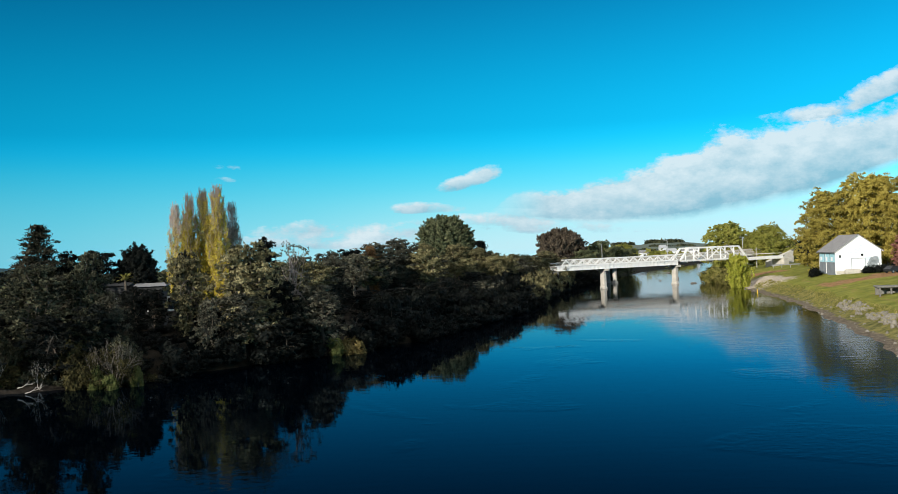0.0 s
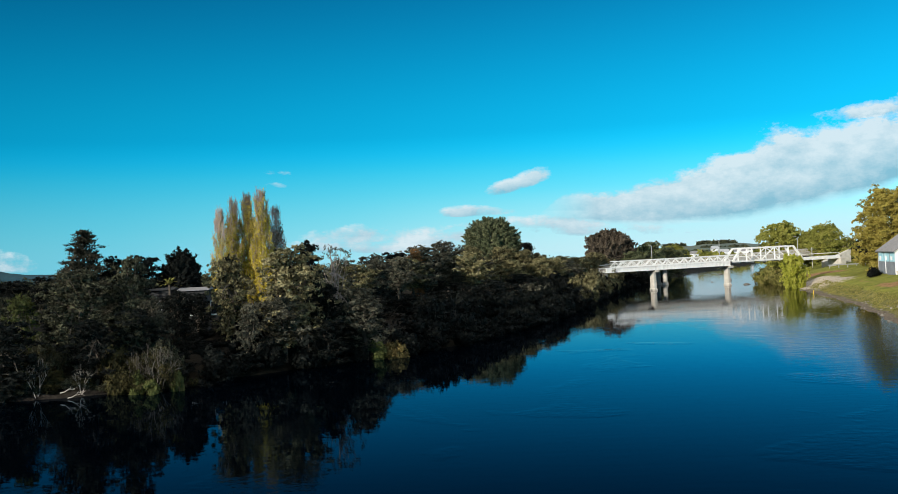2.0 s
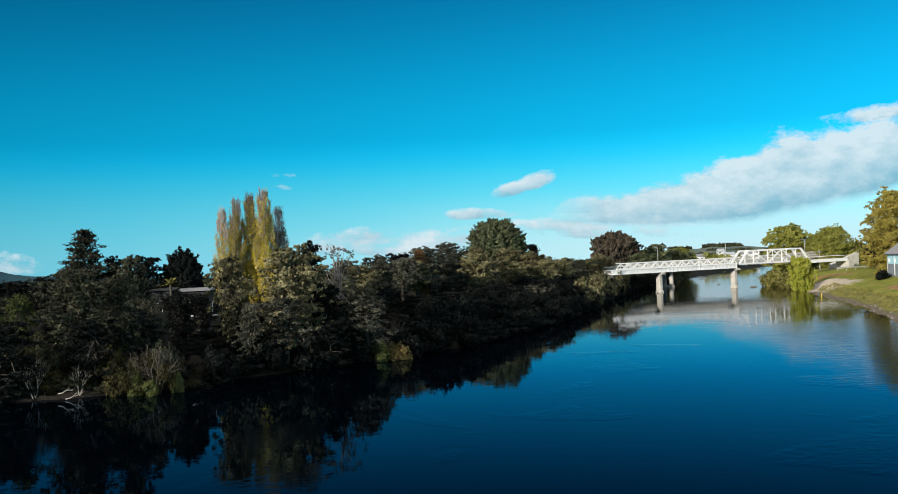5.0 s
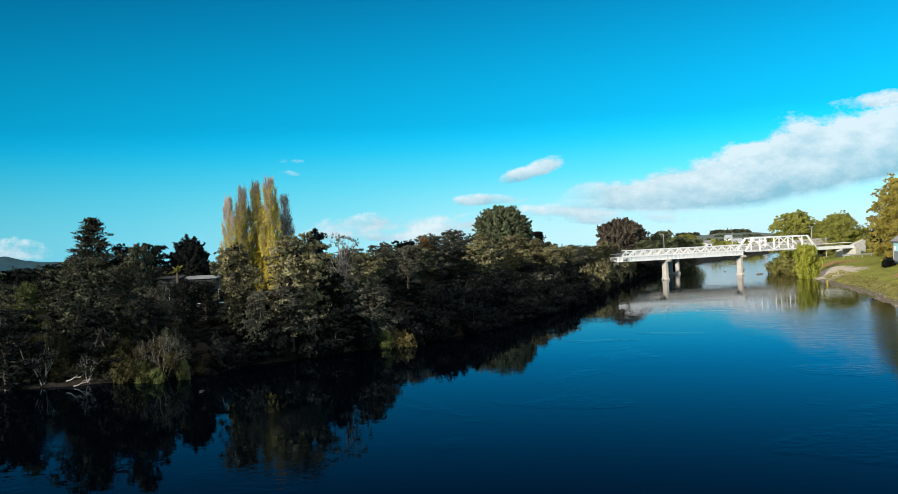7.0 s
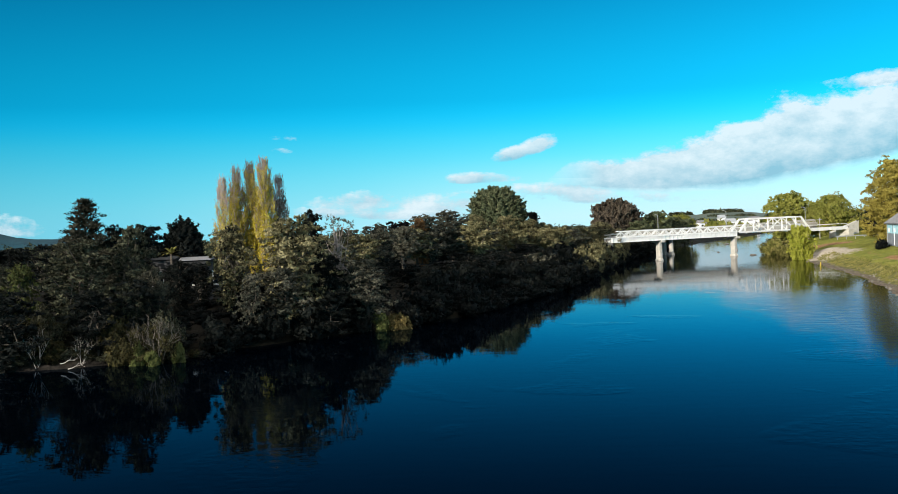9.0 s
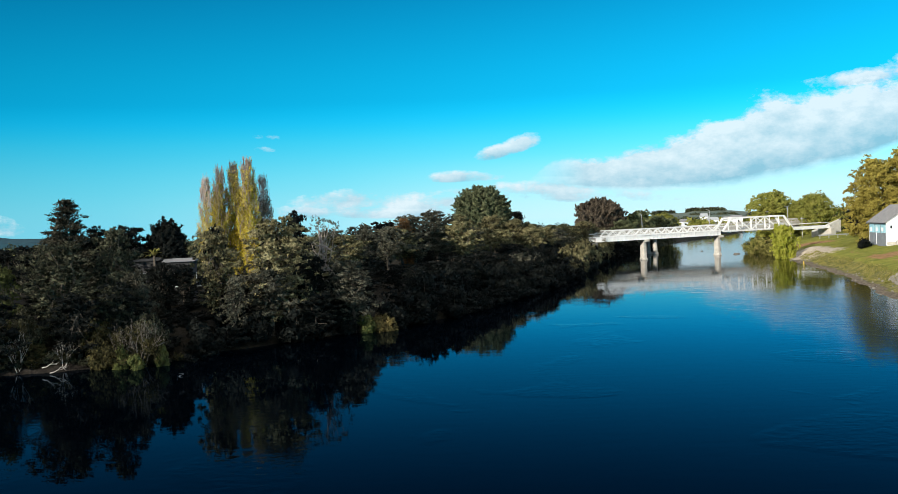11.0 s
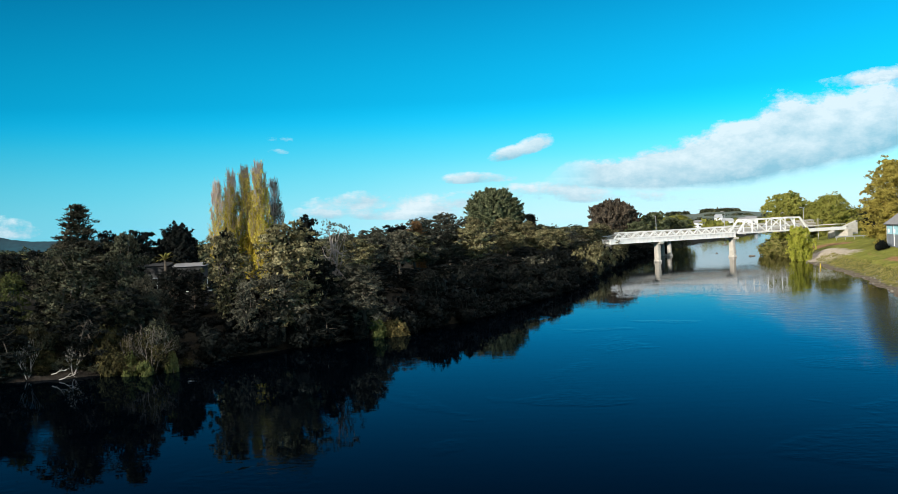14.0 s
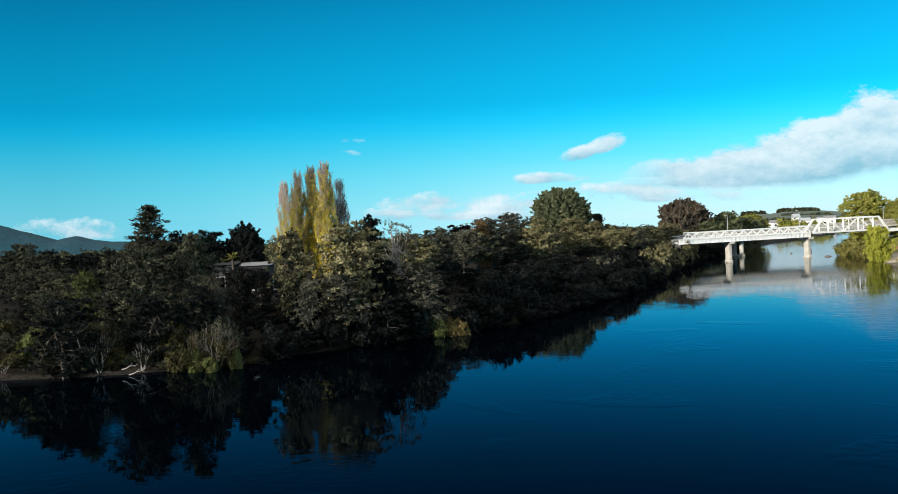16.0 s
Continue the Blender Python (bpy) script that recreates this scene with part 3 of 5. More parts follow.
def limbs(trunk_h, r, tips, rng, bend=0.25, n=6):
    """A tapered, slightly bent trunk and limbs that leave it for the tips."""
    s = Shape()
    pts = [Vector((0, 0, -0.5))]
    for k in range(1, 5):
        pts.append(Vector((rng.normal(0, bend * 0.35), rng.normal(0, bend * 0.35), trunk_h * k / 4)))
    for k in range(4):
        s.tube(pts[k], pts[k + 1], r * (1 - 0.18 * k), r * (1 - 0.18 * (k + 1)), n, cap=False)
    for tip in tips:
        k = int(rng.integers(2, 5))
        base, tip = pts[k], Vector(tip)
        mid = base.lerp(tip, 0.5) + Vector(rng.normal(0, bend, 3))
        s.tube(base, mid, r * 0.38, r * 0.24, 5, cap=False).tube(mid, tip, r * 0.24, r * 0.06, 4)
    return s


def stand(name, label, category, trunk, crown_mesh, bark, twigs=None, crown_label=""):
    """A tree as an Empty with its trunk and crown."""
    e = tagged(new(name), label, category)
    part("trunk", trunk, bark, e)
    if twigs is not None:
        part("branchwork", twigs, bark, e)
    if crown_mesh is not None:
        c = new("crown", crown_mesh)
        c.parent = e
        if crown_label:
            c["label"] = crown_label
    return e


def pad_leaves(rng, mid, out, rad, per, leaf, flat=0.55, tufts=9):
    """Leafy pads at the ends of boughs: tufts over the upper shell of each flattened, outward-tilted pad."""
    k = len(mid)
    o = ball(rng, k * tufts)
    o[:, 2] = np.abs(o[:, 2]) * 1.1 - 0.35
    o = o + np.repeat(out, tufts, 0) * 0.35
    o /= np.linalg.norm(o, axis=1, keepdims=True)
    r = np.repeat(rad, tufts)[:, None]
    c = np.repeat(mid, tufts, 0) + o * r * np.array((1.0, 1.0, flat)) * rng.uniform(0.45, 1.12, (len(o), 1))
    tr = np.repeat(r * rng.uniform(0.16, 0.34, r.shape), per, 0)
    face = ball(rng, len(c) * per)
    oo = np.repeat(o, per, 0)
    p = np.repeat(c, per, 0) + face * tr * np.array((1.0, 1.0, 0.7)) * rng.uniform(0.3, 1.0, (len(face), 1))
    nrm = oo * 0.8 + face * 0.55 + rng.normal(0, 0.28, face.shape)
    a = np.cross(nrm, rng.normal(0, 1, face.shape)) + oo * 0.5
    a /= np.linalg.norm(a, axis=1, keepdims=True) + 1e-9
    s = np.cross(nrm, a)
    s /= np.linalg.norm(s, axis=1, keepdims=True) + 1e-9
    L = leaf * rng.uniform(0.6, 1.4, (len(p), 1))
    w = s * L * 0.34
    return np.stack([p + w, p + a * L, p - w], 1)


def broad_tree(seed, name, label, mat, h=10.0, w=6.0, pads=54, per=24, leaf=0.19, low=0.12, bark=None, full=1.0, core=700, tufts=9, flat=0.58):
    """A broadleaf tree: leafy pads on boughs round an uneven crown, with a thin dark inside."""
    rng = np.random.default_rng(seed)
    ga = np.arange(pads) * 2.39996 + rng.normal(0, 0.35, pads)
    f = ((np.arange(pads) + 0.5) / pads) ** 0.8               # from the foot of the crown to its top
    prof = np.where(f < 0.45, 0.72 + 0.28 * np.sin(f / 0.45 * math.pi / 2), np.sqrt(np.clip(1 - ((f - 0.45) / 0.60) ** 2, 0.03, 1)))
    lean = 0.10 * w * np.array((math.cos(seed), math.sin(seed)))
    rad = rng.uniform(0.11, 0.21, pads) * w * (1.10 - 0.35 * f) * full
    reach = np.maximum(0.0, prof * w / 2 * rng.uniform(0.55, 1.12, pads) - rad * 0.7)
    z = h * (low + (1 - low) * f) - rad * 0.5 + rng.normal(0, 0.025 * h, pads)
    z[-3:] = h - rad[-3:] * flat - np.array((0.5, 0.25, 0.0))
    mid = np.stack([np.cos(ga) * reach + lean[0] * f, np.sin(ga) * reach + lean[1] * f, z], 1)
    out = np.stack([np.cos(ga), np.sin(ga), 0.9 * f - 0.15], 1)
    q = [pad_leaves(rng, mid, out, rad, per, leaf, flat, tufts)]
    if core:
        i = rng.integers(0, pads, core)
        c = mid[i] * np.array((0.6, 0.6, 1.0)) + rng.normal(0, 0.3, (core, 3)) - np.array((0, 0, 0.05 * h))
        q.append(leaf_points(rng, c, ball(rng, core), 2, 0.2, 0.30, 0.8))
    return stand(name, label, "tree", limbs(h * 0.72, h * 0.020 + 0.05, mid[:: max(1, pads // 22)], rng), leaves_mesh("crown", np.concatenate(q), mat), bark or BARK)


def shrub(seed, name, label, mat, h=4.0, w=4.0, leaf=0.27, clumps=210, per=17):
    rng = np.random.default_rng(seed)
    k = 9
    d = ball(rng, k)
    r = rng.uniform(0.22, 0.34, k) * w
    mid = np.stack([d[:, 0] * (w / 2 - r * 0.7), d[:, 1] * (w / 2 - r * 0.7), h * 0.42 + d[:, 2] * h * 0.3], 1)
    i = rng.integers(0, k, clumps)
    o = ball(rng, clumps)
    c = mid[i] + o * r[i][:, None] * np.array((1, 1, 0.8)) * rng.uniform(0.7, 1.1, (clumps, 1))
    c[:, 2] = np.clip(c[:, 2], 0.05 * h, None)
    q = leaf_points(rng, c, o, per, leaf * 0.5, leaf, 0.6, shingled=True)
    s = Shape()
    for m in mid:
        a = Vector((rng.normal(0, 0.2), rng.normal(0, 0.2), -0.3))
        s.tube(a, a.lerp(Vector(m), 0.6) + Vector(rng.normal(0, 0.15, 3)), 0.06, 0.04, 5, cap=False).tube(a.lerp(Vector(m), 0.6), m, 0.04, 0.015, 4)
    e = tagged(new(name), label, "shrub")
    part("branchwork", s, BARK, e)
    c = new("crown", leaves_mesh("crown", q, mat))
    c.parent = e
    return e


def conifer(seed, name, label, mat, h=14.0, w=9.0, tiers=18, leaf=0.5, per=24, taper=0.85, sweep=0.12):
    """Layered conifer with drooping boughs and ragged gaps."""
    rng = np.random.default_rng(seed)
    cs, os_, s = [], [], Shape()
    s.tube((0, 0, -0.5), (0, 0, h * 0.5), 0.28, 0.17, 7, cap=False).tube((0, 0, h * 0.5), (0.1, 0, h), 0.17, 0.03, 6)
    for t in range(tiers):
        f = t / (tiers - 1)
        z = h * (0.16 + 0.82 * f)
        rad = w / 2 * (1 - f) ** taper * rng.uniform(0.55, 1.25) + 0.2
        for b in range(int(12 - 5 * f)):
            a = rng.uniform(0, 2 * math.pi)
            rr = rad * rng.uniform(0.65, 1.15)
            o = np.array((math.cos(a), math.sin(a), sweep + 0.3 * f))
            tip = np.array((0, 0, z)) + o * rr
            s.tube((0, 0, z - 0.15), tip, 0.06, 0.015, 4)
            for u in np.linspace(0.35, 1.0, max(3, int(rr * 3))):
                cs.append(np.array((0, 0, z - 0.1)) + o * rr * u + rng.normal(0, 0.12, 3))
                os_.append(o + np.array((0, 0, 0.35 * u)))
    q = leaf_points(rng, np.array(cs), np.array(os_), per, np.array((0.2, 0.2, 0.09)), leaf, 0.3, up=0.1, wild=0.8)
    return stand(name, label, "tree", s, leaves_mesh("crown", q, mat), BARK)


def dense_dome(seed, name, label, mat, h=12.0, w=7.0, tip=0.0, n=300, per=110, leaf=0.5, spray=(2.4, 0.75), low=0.14, ragged=0.12):
    """A rounded crown of close upright sprays with an uneven outline."""
    rng = np.random.default_rng(seed)
    cs, os_ = [], []
    for k in range(n):
        a, z = k * 2.39996 + rng.normal(0, 0.15), 1.0 - 1.9 * ((k * 0.754877) % 1.0)
        rad = (1 - z * z) ** (0.40 + tip * 0.3) * w / 2 * (1.0 if z < 0 else 1 - tip * z * 0.4)
        rad *= (1 + ragged * math.sin(3 * a + 1.3 * z) + rng.normal(0, ragged * 0.6)) * 0.86
        zz = h * ((1 + low) / 2 + (1 - low) / 2 * z * (1 - spray[0] / h)) + rng.normal(0, ragged * 1.5) - spray[0] * 0.5
        cs.append((rad * math.cos(a), rad * math.sin(a), zz))
        os_.append((math.cos(a) * math.sqrt(1 - z * z), math.sin(a) * math.sqrt(1 - z * z), z + 0.45))
    cs, os_ = np.array(cs), np.array(os_)
    core = (cs - np.array((0, 0, h * 0.55))) * 0.82 + np.array((0, 0, h * 0.55))
    q = np.concatenate([plumes(rng, cs, os_, per, *spray, leaf, 0.5), plumes(rng, core, os_, per // 2, *spray, leaf * 1.7, 0.8)])
    tr = limbs(h * 0.7, 0.2, [(0.3 * w * math.cos(i), 0.3 * w * math.sin(i), h * 0.7) for i in range(5)], rng)
    return stand(name, label, "tree", tr, leaves_mesh("crown", q, mat), BARK)


def poplar(seed, name, label, mat, h=18.0, w=2.6, leafed=0.8, bare=0.2):
    """Lombardy poplar: pale upright twigs, yellow leaves low and inside, thinning to bare pointed tips."""
    rng = np.random.default_rng(seed)
    tw, cs, os_ = Shape(), [], []
    trunk = Shape().tube((0, 0, -0.5), (0, 0, h * 0.55), 0.22, 0.12, 6, cap=False).tube((0, 0, h * 0.55), (0.05, 0, h * 0.97), 0.12, 0.02, 5)
    for k in range(170):
        z0 = h * rng.uniform(0.06, 0.93)
        a = rng.uniform(0, 2 * math.pi)
        f = z0 / h
        ln = min(h * rng.uniform(0.10, 0.20), (h - z0) * rng.uniform(0.75, 1.0))
        rad = w / 2 * min(1.0, 0.5 + f * 1.8) * (1.0 if f < 0.4 else ((1 - f) / 0.6) ** 0.6) * rng.uniform(0.08, 1.0) ** 0.5
        base, tip = Vector((0, 0, z0)), Vector((rad * math.cos(a), rad * math.sin(a), z0 + ln))
        mid = base.lerp(tip, 0.4) + Vector((rad * 0.4 * math.cos(a), rad * 0.4 * math.sin(a), -0.1))
        tw.tube(base, mid, 0.035, 0.028, 3, cap=False).tube(mid, tip, 0.028, 0.012, 3, cap=False)
        for t in range(6):
            d = Vector((rng.normal(0, 0.16), rng.normal(0, 0.16), rng.uniform(0.5, 1.3)))
            b = mid.lerp(tip, rng.uniform(0.0, 0.95))
            tw.tube(b, b + d, 0.022, 0.010, 3, cap=False)
        for u in np.linspace(0.15, 1.0, 11):
            zz = z0 + ln * u
            inner = 1.2 - 0.35 * rad / (w / 2)
            if rng.uniform() < leafed * inner * np.clip(1.15 - (zz / h - 0.36) / bare, 0.02, 1):
                cs.append(tuple(mid.lerp(tip, u) if u > 0.4 else base.lerp(mid, u / 0.4)))
                os_.append((math.cos(a) * 0.2, math.sin(a) * 0.2, 0.9))
    q = leaf_points(rng, np.array(cs), np.array(os_), 13, np.array((0.11, 0.11, 0.36)), 0.19, 0.5, up=0.5, wild=0.7)
    return stand(name, label, "tree", trunk, leaves_mesh("crown", q, mat), TWIG_PINK, twigs=tw)


def bough(s, rng, a, d, ln, r, depth, spread=0.6, up=0.15):
    """Forking dead or bare wood."""
    a, d = Vector(a), Vector(d).normalized()
    m = a + d * ln * 0.5 + Vector(rng.normal(0, ln * 0.06, 3))
    b = a + d * ln + Vector(rng.normal(0, ln * 0.08, 3))
    s.tube(a, m, r, r * 0.8, 5, cap=False).tube(m, b, r * 0.8, r * 0.55, 5, cap=depth == 0)
    if depth:
        for k in range(int(rng.integers(2, 4))):
            nd = d + Vector(rng.normal(0, spread, 3)) + Vector((0, 0, up))
            bough(s, rng, m.lerp(b, rng.uniform(0.3, 1.0)), nd, ln * rng.uniform(0.55, 0.8), r * 0.55, depth - 1, spread, up)


def bare_shrub(seed, name, label, mat, wood, h=4.5, w=5.0, leaves=110, stems=11, lean=0.7):
    rng = np.random.default_rng(seed)
    s = Shape()
    for k in range(stems):
        a = rng.uniform(0, 2 * math.pi)
        bough(s, rng, (rng.normal(0, 0.3), rng.normal(0, 0.3), -0.2), (math.cos(a) * rng.uniform(0.1, lean), math.sin(a) * rng.uniform(0.1, lean), 1), h * 0.42, 0.055, 3, 0.45, 0.25)
    e = tagged(new(name), label, "shrub")
    part("branchwork", s, wood, e)
    if leaves:
        o = ball(rng, leaves)
        lobe = np.stack([rng.uniform(-0.4, 0.4, 8) * w, rng.uniform(-0.4, 0.4, 8) * w, rng.uniform(0.15, 0.72, 8) * h], 1)
        c = lobe[rng.integers(0, 8, leaves)] + o * np.array((0.16 * w, 0.16 * w, 0.13 * h)) * rng.uniform(0.3, 1.0, (leaves, 1))
        cr = new("crown", leaves_mesh("crown", leaf_points(rng, c, o, 16, 0.16, 0.19, 0.5), mat))
        cr.parent = e
    return e


def put(proto, x, y, top=None, width=None, ref=(10.0, 6.0), turn=None, rng=random, sink=0.0):
    """Copies a prototype to the bank, scaled to its top's height above the river and its width."""
    base = gz(x, y) - sink
    sz = (top - base) / ref[0] if top else 1.0
    sx = width / ref[1] if width else sz
    m = pose(x, y, base, 0, 0, rng.uniform(0, 360) if turn is None else turn) @ Matrix.Diagonal((sx, sx, sz, 1))
    return copy_thing(proto, m)


def place(protos, ref, rows, sink=0.0):
    """Rows of x, y, height of the top above the river, width."""
    for i, (x, y, top, width) in enumerate(rows):
        put(protos[i % len(protos)], x, y, top, width * 1.12, ref, sink=sink)


def clear(*protos):
    """Prototypes are only patterns: they leave the scene once their copies stand."""
    for p in protos:
        for o in (*p.children_recursive, p):
            bpy.data.objects.remove(o)


def clearing(x, y):
    """The open strip of lawn that runs from the house down to the river."""
    return y < 117 and abs((x - 0.4) / (y - 4.2) + 0.342) < 0.026


def plant_left_bank():
    olive = [broad_tree(11 + i, "riverbank_tree", "olive-green evergreen tree on the river bank", LEAF_OLIVE, low=0.2) for i in range(3)]
    place(olive, (10, 6), ((-29.9, 106, 12.9, 5.6), (-23.1, 107, 13.8, 8.4),
                           (29.4, 272, 10.8, 9.4)))
    grey = [broad_tree(31 + i, "grey_leaved_tree", "grey-green leaved tree leaning over the river bank", LEAF_GREY, pads=44, full=1.05, low=0.30) for i in range(3)]
    deep = [broad_tree(141 + i, "deep_green_tree", "broadleaf tree on the low wooded point, shade put into its leaf colour", LEAF_SHADED, pads=50, low=0.24) for i in range(3)]
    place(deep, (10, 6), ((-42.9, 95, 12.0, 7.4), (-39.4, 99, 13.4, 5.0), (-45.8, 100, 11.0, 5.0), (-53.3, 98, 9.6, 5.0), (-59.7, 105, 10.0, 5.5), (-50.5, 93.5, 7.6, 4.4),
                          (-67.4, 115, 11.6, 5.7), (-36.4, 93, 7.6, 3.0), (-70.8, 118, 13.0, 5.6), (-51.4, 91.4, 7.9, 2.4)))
    high = [broad_tree(35 + i, "grey_leaved_tree", "grey-green leaved tree with a high crown over undergrowth darkened as shade", LEAF_GREY, pads=44, full=1.05, low=0.44) for i in range(2)]
    place(high, (10, 6), ((-21.6, 142, 10.9, 6.6), (-19.2, 150, 12.6, 6.0), (-16.9, 162, 12.0, 6.4), (-8.4, 178, 11.6, 6.0), (-12.6, 168, 11.0, 6.0),
                          (-10.0, 195, 14.9, 9.1), (17.2, 236, 9.7, 8.8), (-15.7, 180, 14.0, 9.0)))
    place(grey, (10, 6), ((-35.6, 97, 9.0, 3.2), (-26.9, 101, 7.6, 3.0),))
    place(grey, (10, 6), ((-23.6, 104, 8.2, 6.5), (-15.4, 110, 8.5, 6.4)))
    low_rows = ((-39.0, 90, 7.1, 5.0), (-38.6, 112.6, 9.0, 3.8), (-19.5, 105.5, 5.2, 5.0), (-20.1, 109, 9.0, 5.0), (-38.0, 118.0, 8.5, 4.6), (-41.5, 118.0, 8.3, 4.4), (-44.6, 117.0, 9.4, 3.6), (-32.0, 112.0, 8.2, 4.0))
    tawny = [broad_tree(41 + i, "tawny_tree", "sunlit olive-brown tree on the high bank", LEAF_TAWNY, pads=44, per=20, leaf=0.25, low=0.46) for i in range(2)]
    place(tawny, (10, 6), ((-5.0, 211, 13.8, 6.5), (1.0, 213, 13.4, 7.0), (6.2, 214, 12.4, 6.5), (-2.0, 203, 10.6, 6.0), (4.0, 205, 10.2, 6.0), (10.0, 210, 10.4, 6.0),
                           (14.0, 220, 10.2, 6.0), (9.5, 232, 11.4, 6.5), (17.0, 240, 10.4, 6.0), (22.3, 248, 9.8, 6.0), (26.5, 256, 9.0, 6.0)))
    sparse = broad_tree(47, "sparse_tree", "half-bare grey tree with thin foliage", LEAF_GREY, pads=40, per=7, leaf=0.17, bark=BARK_PALE, core=0)
    place([sparse], (10, 6), ((-19.3, 113, 13.9, 4.9),))
    dark = [broad_tree(51 + i, "dark_evergreen_tree", "dark dense evergreen tree behind the bank, its near-black leaf also holding shade", LEAF_DARK, pads=40, per=13, leaf=0.32, core=900) for i in range(3)]
    # low trees take the near-black leaf as the lower bank's shade
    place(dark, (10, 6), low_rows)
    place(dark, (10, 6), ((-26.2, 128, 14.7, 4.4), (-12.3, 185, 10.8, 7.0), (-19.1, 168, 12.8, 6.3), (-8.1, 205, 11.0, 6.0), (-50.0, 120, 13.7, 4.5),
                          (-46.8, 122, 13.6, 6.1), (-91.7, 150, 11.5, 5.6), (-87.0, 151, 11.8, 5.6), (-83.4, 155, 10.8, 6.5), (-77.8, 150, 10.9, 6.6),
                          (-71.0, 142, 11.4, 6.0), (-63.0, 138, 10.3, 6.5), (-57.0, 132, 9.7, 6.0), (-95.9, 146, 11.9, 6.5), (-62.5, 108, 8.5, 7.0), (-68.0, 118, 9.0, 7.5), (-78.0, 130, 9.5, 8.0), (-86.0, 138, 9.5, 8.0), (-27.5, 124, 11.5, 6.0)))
    mixed = broad_tree(59, "bridgehead_tree", "olive-green spreading tree beyond the bridge", LEAF_ROUND, w=9, pads=70, per=18, leaf=0.3, full=0.8, flat=0.85)
    place([mixed], (10, 9), ((52.2, 325, 13.6, 11.0), (45.5, 314, 10.6, 8.5), (60.5, 338, 11.4, 9.0), (68.0, 352, 10.2, 8.0)))
    light = broad_tree(61, "light_green_tree", "light yellow-green young tree among darker trees", LEAF_LIGHT)
    place([light], (10, 6), ((-48.0, 93, 9.9, 3.4),))
    red = broad_tree(63, "turning_tree", "tree with russet autumn leaves among evergreens", LEAF_RUSSET)
    place([red], (10, 6), ((-14.8, 176, 13.4, 4.2),))
    round_tree = dense_dome(65, "round_crowned_tree", "large round-crowned green tree above the river", LEAF_ROUND, h=16, w=11, n=620, per=62, leaf=0.40, spray=(1.3, 0.55))
    place([round_tree], (16, 11), ((-0.8, 232, 20.7, 11.8),))
    purple = dense_dome(67, "purple_leaved_tree", "purple-brown leaved domed tree beside the bridge", LEAF_PURPLE, h=14, w=13, n=420, per=62, leaf=0.58, spray=(1.5, 0.7), ragged=0.26)
    place([purple], (14, 13), ((38.6, 320, 17.8, 12.4),))
    big = conifer(71, "tall_conifer", "tall ragged dark conifer above the bank trees", LEAF_CONIFER, tiers=20, taper=0.85, leaf=0.34, per=22, sweep=0.10)
    place([big], (14, 7.0), ((-52.6, 118, 17.2, 9.0),))
    small = conifer(73, "small_conifer", "small pointed dark conifer among the trees", LEAF_DARK, h=9, w=3, tiers=12)
    place([small], (9, 3), ((7.8, 228, 13.7, 3.8),))
    cyp = dense_dome(75, "cypress", "dark upright domed cypress", LEAF_DARK, h=10, w=4.4, tip=0.05, n=320, per=48, leaf=0.26, spray=(0.6, 0.34))
    place([cyp], (10, 4.4), ((-42.4, 125, 14.2, 4.6), (-37.6, 131, 13.0, 2.6)))
    pops = [poplar(81 + i, "poplar", "tall narrow poplar with yellow autumn leaves and bare tips", LEAF_YELLOW, leafed=k, bare=b)
            for i, (k, b) in enumerate(((0.70, 0.40), (1.0, 0.46), (1.0, 0.52)))]
    bare = poplar(88, "bare_poplar", "narrow poplar almost bare of leaves", LEAF_GREY, leafed=0.45, bare=0.5)
    for p, x, y, top, wd in ((pops[0], -43.3, 146, 20.7, 2.8), (pops[1], -41.0, 146, 22.0, 3.1), (pops[2], -39.0, 147, 22.7, 2.9),
                             (pops[2], -36.2, 145, 23.1, 3.3), (bare, -34.7, 148, 20.5, 3.0), (pops[1], -37.9, 150, 20.2, 2.7), (pops[0], -42.5, 150, 19.4, 2.6)):
        put(p, x, y, top, wd * 1.2, (18, 2.6))
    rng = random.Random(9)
    # near-black fill trees stand in for shade between the lit crowns
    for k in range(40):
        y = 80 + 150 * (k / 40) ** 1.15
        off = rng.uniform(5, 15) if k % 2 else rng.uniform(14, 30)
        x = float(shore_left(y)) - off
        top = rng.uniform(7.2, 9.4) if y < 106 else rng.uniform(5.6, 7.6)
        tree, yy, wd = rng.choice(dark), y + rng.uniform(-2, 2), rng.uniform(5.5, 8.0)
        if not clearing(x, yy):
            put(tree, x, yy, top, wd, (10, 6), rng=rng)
    for k in range(11):
        y = 132 + 9 * k
        x = float(shore_left(y)) - rng.uniform(17, 32)
        put(rng.choice((tawny[k % 2], high[k % 2])), x, y, rng.uniform(10.4, 12.4), rng.uniform(6.5, 9.0), (10, 6), rng=rng)
    clear(*tawny, *deep, mixed, *high, *olive, *grey, sparse, *dark, light, red, round_tree, purple, big, small, cyp, *pops, bare)

    bush = [shrub(101 + i, "bank_shrub", "shrub at the water's edge, grey-green, or near-black where it holds bank shade", m, leaf=0.27 if m != LEAF_DARK else 0.34, per=17 if m != LEAF_DARK else 11) for i, m in enumerate((LEAF_GREY, LEAF_OLIVE, LEAF_DARK, LEAF_GREY))]
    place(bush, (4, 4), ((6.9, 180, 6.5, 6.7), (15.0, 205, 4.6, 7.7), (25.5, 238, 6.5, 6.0)))
